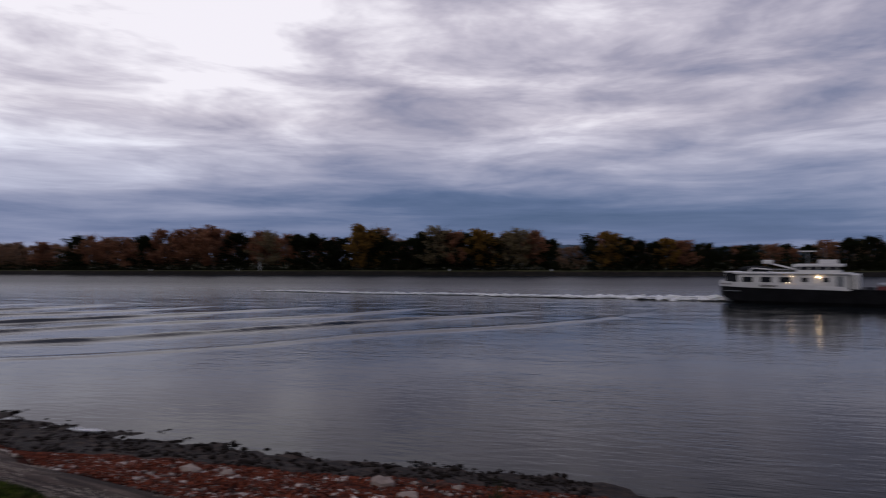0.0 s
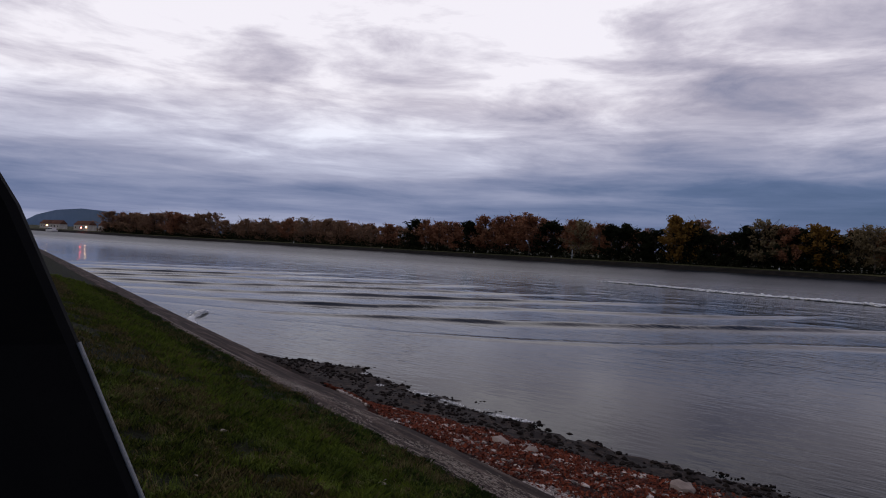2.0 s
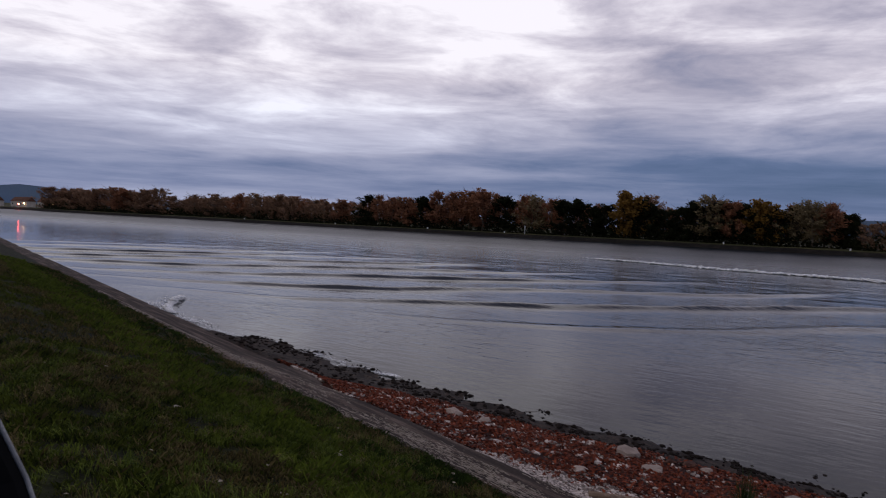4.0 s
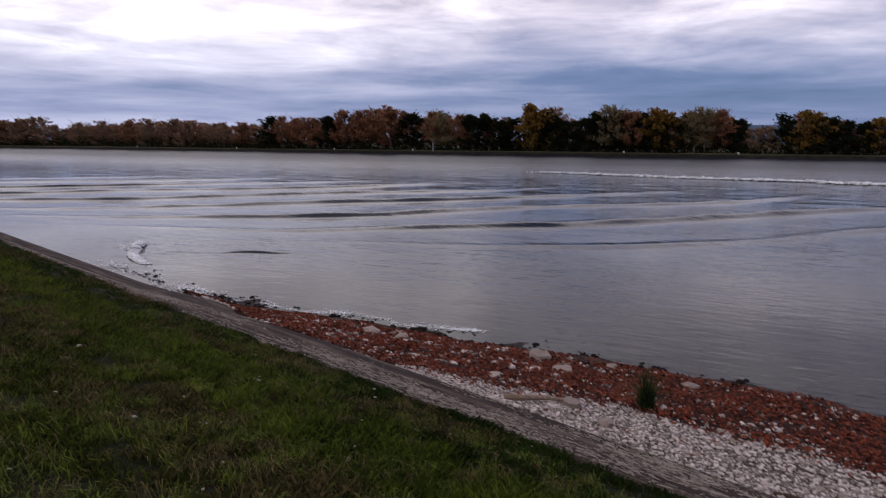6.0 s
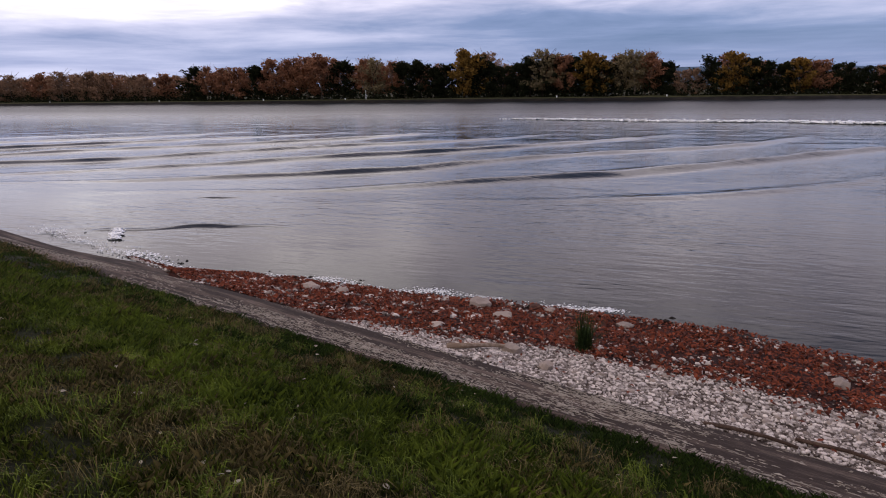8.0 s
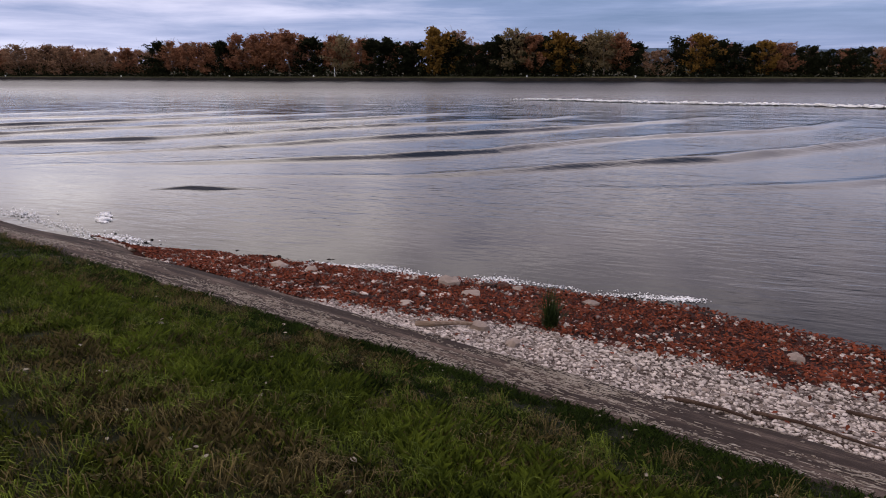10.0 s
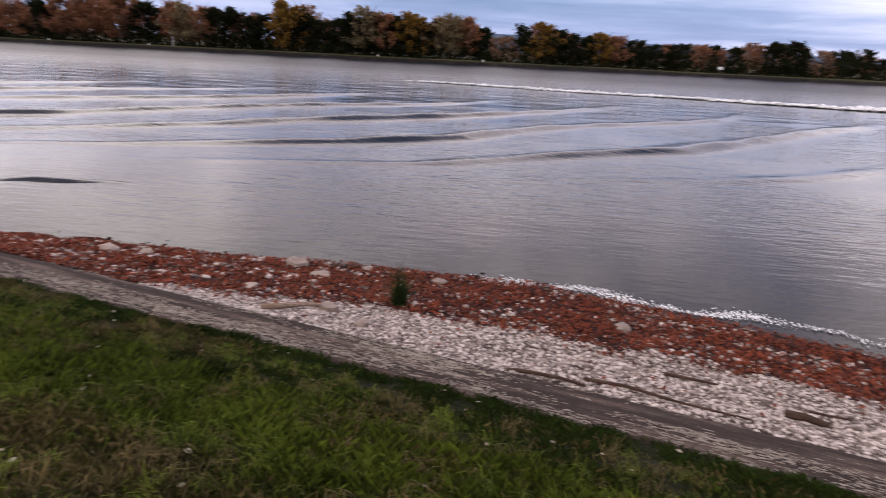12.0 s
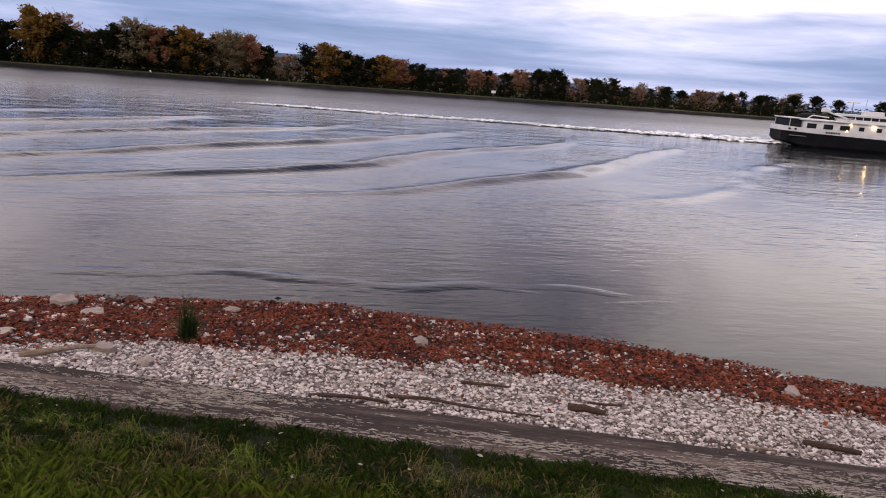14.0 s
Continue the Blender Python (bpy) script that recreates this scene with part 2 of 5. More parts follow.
FOLIAGE = {
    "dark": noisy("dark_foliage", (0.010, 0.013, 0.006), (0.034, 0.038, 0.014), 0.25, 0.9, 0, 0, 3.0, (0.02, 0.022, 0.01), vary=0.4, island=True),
    "rust": noisy("rust_foliage", (0.17, 0.075, 0.042), (0.60, 0.29, 0.16), 0.25, 0.9, 0, 0, 3.0, (0.13, 0.06, 0.035), vary=0.45, island=True),
    "gold": noisy("gold_foliage", (0.12, 0.07, 0.018), (0.52, 0.28, 0.06), 0.25, 0.9, 0, 0, 3.0, (0.12, 0.07, 0.02), vary=0.45, island=True),
    "olive": noisy("pale_olive_foliage", (0.15, 0.115, 0.06), (0.5, 0.38, 0.21), 0.25, 0.9, 0, 0, 3.0, (0.11, 0.09, 0.05), vary=0.45, island=True),
    "brown": noisy("brown_foliage", (0.17, 0.10, 0.062), (0.56, 0.34, 0.21), 0.25, 0.9, 0, 0, 3.0, (0.10, 0.06, 0.04), vary=0.45, island=True),
}
for leafy in FOLIAGE.values():
    tree_nodes = leafy.node_tree
    node, join = link_nodes(tree_nodes)
    shade, out = tree_nodes.nodes["Principled BSDF"], tree_nodes.nodes["Material Output"]
    through_leaf, both = node("ShaderNodeBsdfTranslucent"), node("ShaderNodeMixShader")
    join(shade.inputs["Base Color"].links[0].from_socket, through_leaf.inputs[0])
    both.inputs[0].default_value = 0.5
    join(shade.outputs[0], both.inputs[1])
    join(through_leaf.outputs[0], both.inputs[2])
    join(both.outputs[0], out.inputs[0])
HULL = noisy("black_hull_paint", (0.004, 0.004, 0.005), (0.012, 0.012, 0.014), 0.6, 0.7, 0.1, 0.01, 8.0)
WHITE = noisy("white_ship_paint", (0.62, 0.60, 0.58), (0.82, 0.80, 0.78), 0.8, 0.45, 0.05, 0.005, 12.0)
GREY = noisy("grey_paint", (0.16, 0.17, 0.18), (0.28, 0.29, 0.30), 1.0, 0.5, 0.05, 0.005, 12.0)
RED = noisy("oxide_red_paint", (0.12, 0.018, 0.016), (0.22, 0.04, 0.035), 1.0, 0.6, 0.1, 0.01, 10.0)
TARP_AND_SHADE = noisy("dark_tarp_and_deck_shade", (0.012, 0.013, 0.015), (0.04, 0.042, 0.046), 1.2, 0.8, 0.3, 0.02, 10.0)
GLASS = noisy("dark_window_glass", (0.012, 0.014, 0.018), (0.03, 0.034, 0.04), 0.8, 0.08, 0, 0, 4.0)
LAMP = glowing("warm_lamp", (1.0, 0.72, 0.42), 13.0)
LAMP_FAR = glowing("amber_lamp", (1.0, 0.55, 0.25), 45.0)
LAMP_RED = glowing("red_lamp", (1.0, 0.08, 0.06), 60.0)
PILLAR = noisy("black_pillar_trim", (0.0015, 0.0015, 0.002), (0.004, 0.004, 0.004), 8.0, 0.8, 0.15, 0.002, 200.0)
SEAL = noisy("grey_rubber_seal", (0.20, 0.20, 0.20), (0.34, 0.34, 0.33), 12.0, 0.45, 0.1, 0.002, 120.0)
PLASTER = noisy("house_plaster", (0.42, 0.38, 0.33), (0.6, 0.56, 0.5), 0.3, 0.9, 0.1, 0.02, 3.0)
TILES = noisy("house_roof", (0.10, 0.05, 0.035), (0.19, 0.10, 0.07), 0.4, 0.9, 0.3, 0.05, 5.0)
# the hills' pale blue is distance haze put into their colour
HAZE_HILL = noisy("haze_tinted_hill", (0.11, 0.16, 0.23), (0.15, 0.20, 0.28), 0.002, 1.0, 0, 0, 0.02)
SIGN = noisy("sign_white", (0.7, 0.7, 0.68), (0.85, 0.85, 0.83), 2.0, 0.5, 0, 0, 10.0)


# ---- mesh helpers ----
def part(name, bm, material, parent=None, label=""):
    """Links a bmesh as one mesh object, under a thing or part."""
    mesh = bpy.data.meshes.new(name)
    bm.to_mesh(mesh)
    bm.free()
    mesh.materials.append(material)
    ob = new(name, mesh)
    if parent:
        ob.parent = parent
    return tagged(ob, label)


def raw(name, verts, faces, material, parent=None, label="", smooth=False):
    mesh = bpy.data.meshes.new(name)
    mesh.from_pydata(verts, [], faces)
    mesh.materials.append(material)
    if smooth:
        mesh.polygons.foreach_set("use_smooth", np.ones(len(mesh.polygons), dtype=bool))
    mesh.update()
    ob = new(name, mesh)
    if parent:
        ob.parent = parent
    return tagged(ob, label)


def empty(name, m=None, label="", category="", group="", kind=""):
    ob = new(name)
    if m is not None:
        ob.matrix_world = m
    return tagged(ob, label, category, group, kind)


def box(bm, size, at=(0, 0, 0), bevel=0.0, turn=None):
    m = Matrix.Translation(at) @ (turn or Matrix.Identity(4)) @ Matrix.Diagonal((*size, 1))
    made = bmesh.ops.create_cube(bm, size=1.0, matrix=m)
    if bevel:
        edges = list({e for v in made["verts"] for e in v.link_edges})
        bmesh.ops.bevel(bm, geom=edges, offset=bevel, segments=2, affect="EDGES", profile=0.5)
    return bm


def rod(bm, a, b, r0, r1=None, sides=8):
    a, b = Vector(a), Vector(b)
    way = b - a
    m = Matrix.Translation((a + b) / 2) @ way.to_track_quat("Z", "Y").to_matrix().to_4x4()
    bmesh.ops.create_cone(bm, cap_ends=True, segments=sides, radius1=r0, radius2=r0 if r1 is None else r1, depth=way.length, matrix=m)
    return bm


def boxed(name, size, at, material, parent, label="", bevel=0.01):
    return part(name, box(bmesh.new(), size, at, bevel), material, parent, label)


def smooth01(v, lo, hi):
    v = np.clip((np.asarray(v, float) - lo) / (hi - lo), 0, 1)
    return v * v * (3 - 2 * v)


def ico(level):
    bm = bmesh.new()
    bmesh.ops.create_icosphere(bm, subdivisions=level, radius=1.0)
    v = np.array([x.co[:] for x in bm.verts])
    f = np.array([[x.index for x in face.verts] for face in bm.faces])
    bm.free()
    return v, f


def lumps(count, place, size, rng, level=1, flat=0.6):
    """Many rounded stones or lumps joined into one set of verts and faces; place(i) and size(i) say where and how big."""
    v, f = ico(level)
    bumps = [v * (1 + 0.42 * (rng.random((len(v), 1)) - 0.5)) for _ in range(12)]
    vs, fs = [], []
    for i in range(count):
        x, y, z = place(i)
        s = size(i)
        a, tilt = rng.random() * 6.28, rng.normal(0, 0.25)
        shape = bumps[i % 12] * np.array([s * rng.uniform(0.8, 1.35), s * rng.uniform(0.65, 1.0), s * flat * rng.uniform(0.7, 1.2)])
        ca, sa, ct, st = math.cos(a), math.sin(a), math.cos(tilt), math.sin(tilt)
        turn = np.array([[ca, -sa, 0], [sa, ca, 0], [0, 0, 1]]) @ np.array([[1, 0, 0], [0, ct, -st], [0, st, ct]])
        fs.append(f + len(v) * i)
        vs.append(shape @ turn.T + (x, y, z))
    return np.concatenate(vs), np.concatenate(fs)


# ---- the lie of the land ----
SLOPE = 0.31


def shore_y(x):
    """Where the foot of the concrete strip runs."""
    return np.clip(7.85 - SLOPE * np.asarray(x, float), -90, 110)


def foot_z(x):
    return 0.36 + 0.44 * smooth01(x, -19, -7)


def beach_width(x):
    return np.interp(x, [-40, -17, -14.5, -13.2, -11.6, -9.4, -5.5, -4.1, -1.4, 0.8, 3.1, 5.2, 7.1, 8.8, 10.1, 13, 20, 40], [1.3, 1.4, 1.45, 1.65, 2.3, 3.05, 3.95, 4.45, 5.1, 5.6, 5.5, 5.3, 5.1, 4.65, 4.4, 4.1, 3.8, 3.5])


def lead(x):
    """How far the concrete runs on below its foot before the beach covers it."""
    return float(np.interp(x, [-24, -16, -13.4, -12.0, -10.0], [1.9, 1.75, 1.7, 1.1, 0.0]))


def apron_z(x, n):
    return float(foot_z(x)) - n * float(np.interp(x, [-14, -9], [0.30, 0.52]))


def bumps_at(x, y, scale, size):
    return size * noise.noise(Vector((x * scale, y * scale, 3.7)))


def beach_z(x, n):
    w = float(beach_width(x))
    z = (float(foot_z(x)) - 0.02) * (1 - n / w)
    if n > w:
        z = -(n - w) * float(np.interp(x, [-24, -21, -18.6, -14, -10, -5.5, 0], [0.4, 0.17, 0.125, 0.122, 0.14, 0.18, 0.2]))
    if n < lead(x):
        z = min(z, apron_z(x, n)) - 0.12
    return max(z, -0.9)


def bed_bump(x, y, n):
    """Small unevenness of the beach, rougher on the stony bed below it."""
    rough = 1.0 + 1.6 * float(smooth01(n - float(beach_width(x)), 0.1, 1.2))
    return bumps_at(x, y, 1.1, 0.05 * rough) + bumps_at(x, y, 3.5, 0.02 * rough)


def bank_z(n):
    """Height of the grass slope, n metres from the strip's foot (land is negative)."""
    return float(np.interp(n, [-2000, -60, -9.0, -7.6, -6.6, -1.62, -1.45, 0.0, 6.0, 12.0], [2.4, 2.9, 3.02, 3.0, 2.86, 1.27, 1.0, -0.1, -1.6, -3.0]))


def at_shore(x, n):
    return float(shore_y(x)) + n * 1.047


def ground_surface():
    near = list(np.arange(-32, 14.01, 0.5))
    xs = [-3500, -2000, -1200, -800, -560, -420, -300, -220, -160, -120, -90, -70, -55, -44, -37] + near + [17, 21, 27, 36, 50, 75, 110, 160, 230, 330, 480, 700, 1000, 1600, 3500]
    ns = [-1800, -600, -200, -80, -40, -22, -14, -10.5] + list(np.arange(-9, -1.7, 0.32)) + [-1.62, -1.45, 0.0, 6.0, 12.0]
    far = [(200, -3.0), (234, -1.2), (238.4, 0.0), (240.4, 1.0), (242, 1.25), (246, 1.3), (262, 1.5), (300, 1.8), (500, 2.5), (1200, 4), (4000, 8)]
    verts, faces = [], []
    for x in xs:
        for n in ns:
            y = at_shore(x, n)
            z = bank_z(n)
            if -9 < n < -1.7 and abs(x) < 40:
                z += (bumps_at(x, y, 0.9, 0.06) + bumps_at(x + 9, y, 2.3, 0.03)) * min(1, max(0, (-2.1 - n) / 1.2))
            verts.append((x, y, z))
        for y, z in far:
            verts.append((x, y, z + (bumps_at(x, y, 0.13, 0.3) if 239 < y < 260 else 0)))
    rows = len(ns) + len(far)
    for i in range(len(xs) - 1):
        for j in range(rows - 1):
            a = i * rows + j
            faces.append((a, a + rows, a + rows + 1, a + 1))
    ob = raw("ground", verts, faces, TURF, None, "grassy river embankments with worn green turf", True)
    ob.data.materials.append(FAR_TURF)
    ob.data.materials.append(RIPRAP)
    for poly in ob.data.polygons:
        j = poly.index % (rows - 1)
        if j >= len(ns) - 1:
            poly.material_index = 2 if j < len(ns) + 3 else 1
    return tagged(ob, category="ground", kind="structure")


def strip_top(x):
    """How far the concrete reaches up the slope."""
    return 1.62 + 0.42 * (1 - float(smooth01(x, -10, 1)))


def concrete_strip():
    xs = [-420, -300, -220, -160, -120, -90, -70, -55, -46, -40] + list(np.arange(-36, 16, 0.5)) + [17, 20, 25, 33, 45, 65, 100, 160]
    shares = [1.03, 1.0, 0.85, 0.7, 0.55, 0.4, 0.25, 0.1, 0.03, 0.0, None]
    verts, faces = [], []
    for x in xs:
        fz, top = float(foot_z(x)), strip_top(x)
        for k in shares:
            n = 2.2 if k is None else -k * top
            if k is None:
                z = apron_z(x, n)
            elif n < -1.62:
                z = bank_z(n) + 0.035
            else:
                z = fz + (1.27 - fz) * (-n / 1.62) + (bumps_at(x, n * 3, 0.8, 0.02) if 0.1 < k < 0.9 else 0) + 0.012
            if k in (1.03, 0.0):
                z -= 0.05
            verts.append((x, at_shore(x, n), z))
    rows = len(shares)
    for i in range(len(xs) - 1):
        for j in range(rows - 1):
            a = i * rows + j
            faces.append((a, a + rows, a + rows + 1, a + 1))
    ob = raw("pavement", verts, faces, CONCRETE, None, "weathered brown concrete revetment strip with pale spalled flakes", True)
    return tagged(ob, category="revetment", kind="structure")


def beach():
    xs = list(np.arange(-26, 20.1, 0.35)) + [23, 28, 36, 50]
    fr = [-0.05, 0.0] + list(np.linspace(0.05, 1.0, 20)) + [1.08, 1.16, 1.25, 1.35, 1.45, 1.55, 1.65, 1.78, 1.9, 2.3]
    verts, faces = [], []
    for x in xs:
        w = float(beach_width(x))
        for k in fr:
            n = k * w if k <= 1 else w + (k - 1) * 4.0
            y = at_shore(x, n)
            z = beach_z(x, n) if n > 0 else float(foot_z(x)) - 0.05
            z += bed_bump(x, y, n)
            verts.append((x, y, z))
    rows = len(fr)
    for i in range(len(xs) - 1):
        for j in range(rows - 1):
            a = i * rows + j
            faces.append((a, a + rows, a + rows + 1, a + 1))
    ob = raw("beach", verts, faces, GRAVEL, None, "gravel river beach strewn with red autumn leaves", True)
    ob.data.materials.append(LITTER_BED)
    ob.data.materials.append(WET_BED)
    for poly in ob.data.polygons:
        c = poly.center
        n = (c.y - float(shore_y(c.x))) / 1.047
        if n > white_edge(c.x):
            poly.material_index = 1
        if n > float(beach_width(c.x)) - 0.1 + 0.25 * noise.noise(Vector((c.x * 2, n * 2, 0))):
            poly.material_index = 2
    return tagged(ob, category="beach", kind="structure")


def white_edge(x):
    """How far from the strip the pale cobbles reach before the leaves begin."""
    base = float(np.interp(x, [-20, -5.6, -4.1, -1.5, 0.8, 2.5, 5.8, 8.2, 20], [-0.4, -0.1, 0.75, 1.75, 2.0, 2.2, 2.4, 2.2, 2.0]))
    return base + 0.3 * noise.noise(Vector((x * 1.3, 0.3, 1.1))) + 0.18 * noise.noise(Vector((x * 4.1, 2.3, 0.1)))


# ---- water ----
SHIP_SPEED, SHIP_DRIFT = 3.29, -0.57
CREST_Y = [12, 15, 20, 26, 28, 32.5, 37, 48, 60, 75, 95]
CREST_X = [-54, -44, -33, -20, -13.5, -6.5, 0, 9, 18, 28, 40]


def wave_height(x, y):
    """The ship's diverging waves, as they lie at the clip's start."""
    g = np.interp(y, CREST_Y, CREST_X)
    u = (x - g + 6.5) / 12.0
    u = u + 0.10 * np.sin(0.17 * y + 0.6) + 0.06 * np.sin(0.31 * x)
    crest = (0.5 + 0.5 * np.cos(2 * np.pi * u)) ** 15
    front = smooth01(-u, 0.0, 2.0)
    back = 1 - smooth01(-u, 6.0, 10.5)
    side = smooth01(y, 23, 37) * (1 - smooth01(y, 48, 80))
    patch = 0.8 + 0.3 * np.sin(0.13 * x + 0.07 * y + 1.3 * np.floor(u + 0.5)) * np.sin(0.07 * x - 0.11 * y)
    patch = patch + 0.12 * np.sin(0.9 * x + 0.5 * y)
    edge = smooth01(x, -128, -106)
    return 0.28 * (crest - 0.1) * front * back * side * patch * edge


def chop(x, y, reach):
    """Short steep waves in midstream."""
    z = 0.0
    for k, (long, turn, high) in enumerate(((5.3, 1.35, 0.030), (3.9, 1.9, 0.024), (3.1, 1.05, 0.02), (2.5, 1.62, 0.017), (7.1, 2.2, 0.03))):
        p = 2 * np.pi / long * (x * math.cos(turn) + y * math.sin(turn)) + 1.7 * k
        z = z + high * np.sin(p + 0.8 * np.sin(0.05 * x * (k + 1) + 0.09 * y + k))
    return 0.45 * z * reach


def river():
    wave_x = np.concatenate([[-3600, -2200, -1300, -800, -500, -350, -260, -200, -165, -145], np.arange(-130, 30, 0.42), [32, 36, 42, 50, 62, 80, 110, 160, 240, 360, 600, 1000, 1800, 3400]])
    wave_y = np.concatenate([[-400, -150, -60, -20, 0, 8], np.arange(12, 62, 0.34), np.arange(62, 96.1, 0.62)])
    far_x = np.concatenate([[-3600, -2000, -1200, -800, -600], np.arange(-520, -300, 2.0), np.arange(-300, 160, 1.0), np.arange(160, 320, 2.5), [380, 500, 800, 1500, 3400]])
    far_y = np.concatenate([np.arange(wave_y[-1], 242, 0.8), [300, 500, 900]])
    verts, faces, base = [], [], 0
    for xs, ys in ((wave_x, wave_y), (far_x, far_y)):
        gx, gy = np.meshgrid(xs, ys, indexing="ij")
        reach = smooth01(gy, 38, 92) * (1 - smooth01(gy, 240, 280)) * (1 - smooth01(np.abs(gx + 60), 320, 420))
        if ys is wave_y:
            reach = reach * smooth01(gx, -128, -110) * (1 - smooth01(gx, 20, 28)) * (1 - smooth01(gy, 92, 96))
            reach = np.where(gy > 60, reach, reach * 0.6)
        else:
            reach = reach * smooth01(gy, 96, 102)
        gz = wave_height(gx, gy) * (1 - smooth01(gy, 90, 95)) + chop(gx, gy, reach)
        verts.append(np.stack([gx, gy, gz], -1).reshape(-1, 3))
        a = (np.arange(len(xs) - 1)[:, None] * len(ys) + np.arange(len(ys) - 1)[None, :]).reshape(-1) + base
        faces.append(np.stack([a, a + len(ys), a + len(ys) + 1, a + 1], -1))
        base += len(xs) * len(ys)
    ob = raw("water", np.concatenate(verts).tolist(), np.concatenate(faces).tolist(), WATER, None, "calm grey river water crossed by ship waves", True)
    return tagged(ob, category="river", kind="structure")


def foam_strip(name, label, spots, seed, flat=0.18):
    """White water made of many small lumps; spots: (x, y, z, spread, size, count)."""
    rng = np.random.default_rng(seed)
    where, sizes = [], []
    for x, y, z, spread, size, count in spots:
        for _ in range(count):
            where.append((x + rng.normal(0, spread * 1.3), y + rng.normal(0, spread * 0.55), z + abs(rng.normal(0, size * flat))))
            sizes.append(size * rng.uniform(0.35, 1.0))
    v, f = lumps(len(where), lambda i: where[i], lambda i: sizes[i], rng, 1, flat)
    ob = raw(name, v.tolist(), f.tolist(), FOAM, None, label, True)
    return tagged(ob, label, "foam", "", "stuff")


GROUND = ground_surface()
RIVER = river()
STRIP = concrete_strip()
BEACH = beach()


# ---- far bank ----
def crown_mesh(seed, wide=0.5, leaves=1100, low=0.25, leaf=0.030, gappy=0.0):
    """A crown one metre tall in all: sprays of small leaf cards along rising limbs."""
    rng = np.random.default_rng(seed)
    phase, lobes = rng.random() * 6.283, rng.integers(2, 5)
    starts, tips, spread = [], [], []
    for k in range(60):
        a = rng.random() * 6.283
        if k < 6:
            h, reach = rng.uniform(0.88, 0.97), wide * 0.26
        else:
            h = low + (0.94 - low) * rng.random() ** 0.85
            g = (h - low) / (1 - low)
            reach = wide * 0.5 * (0.35 + 1.05 * math.sin(math.pi * min(0.93, 0.22 + 0.74 * g)))
        reach *= (1 + 0.3 * math.sin(lobes * a + phase)) * rng.uniform(0.35, 1.0)
        tips.append((reach * math.cos(a), reach * math.sin(a), h))
        starts.append((reach * 0.45 * math.cos(a), reach * 0.45 * math.sin(a), max(low * 0.7, h - rng.uniform(0.05, 0.16))))
        spread.append(rng.uniform(0.022, 0.052) * (1 - 0.25 * gappy))
    starts, tips, spread = np.array(starts), np.array(tips), np.array(spread)
    count = int(leaves * 2.3)
    pick = rng.integers(len(tips), size=count)
    along = rng.random((count, 1)) ** 0.75
    p = starts[pick] * (1 - along) + tips[pick] * along + np.clip(rng.normal(size=(count, 3)), -1.4, 1.4) * spread[pick][:, None] * (1.05, 1.05, 0.8)
    p = p[(p[:, 2] > 0.04) & (p[:, 2] < 1.0)]
    count = len(p)
    u = rng.normal(size=(count, 3)) * (0.9, 0.9, 1.1)
    u /= np.linalg.norm(u, axis=1)[:, None]
    v = np.cross(u, rng.normal(size=(count, 3)))
    v /= np.linalg.norm(v, axis=1)[:, None]
    size = leaf * 0.92 * rng.uniform(0.5, 1.35, (count, 1))
    verts = np.stack([p + u * size, p + v * size * 0.6, p - u * size, p - v * size * 0.6], 1).reshape(-1, 3)
    return verts.tolist(), np.arange(count * 4).reshape(-1, 4).tolist()


def tree(kind, seed, bark, label, wide=0.5, low=0.25, leaves=1100, leaf=0.030, gappy=0.0):
    """A tree one metre tall: tapered trunk with limbs, and a crown; copies are scaled to size."""
    thing = empty("tree", None, label, "tree", "trees on the far bank")
    rng = random.Random(seed)
    bm = bmesh.new()
    bend = [Vector((0, 0, -0.03))]
    for k in range(1, 6):
        bend.append(Vector((rng.uniform(-0.02, 0.02), rng.uniform(-0.02, 0.02), k * 0.17)))
    for k in range(5):
        rod(bm, bend[k], bend[k + 1], 0.018 - 0.003 * k, 0.018 - 0.003 * (k + 1), 7)
    for k in range(9):
        base = bend[2 + k % 3].lerp(bend[3 + k % 3], rng.random())
        a = rng.random() * 6.283
        tip = base + Vector((math.cos(a) * wide * 0.4, math.sin(a) * wide * 0.4, rng.uniform(0.1, 0.28)))
        mid = base.lerp(tip, 0.5) + Vector((0, 0, -0.02))
        rod(bm, base, mid, 0.007, 0.005, 5)
        rod(bm, mid, tip, 0.005, 0.002, 5)
    for k in range(12):
        # thin upright twigs that carry the crown's ragged top
        a, r = rng.random() * 6.283, wide * 0.34 * math.sqrt(rng.random())
        foot = Vector((r * 0.5 * math.cos(a), r * 0.5 * math.sin(a), rng.uniform(0.35, 0.6)))
        rod(bm, foot, Vector((r * math.cos(a), r * math.sin(a), rng.uniform(0.7, 0.93 - 0.6 * r))), 0.0042, 0.0012, 3)
    part("trunk", bm, bark, thing)
    v, f = crown_mesh(seed, wide, leaves, low, leaf, gappy)
    raw("crown", v, f, FOLIAGE[kind], thing)
    return thing


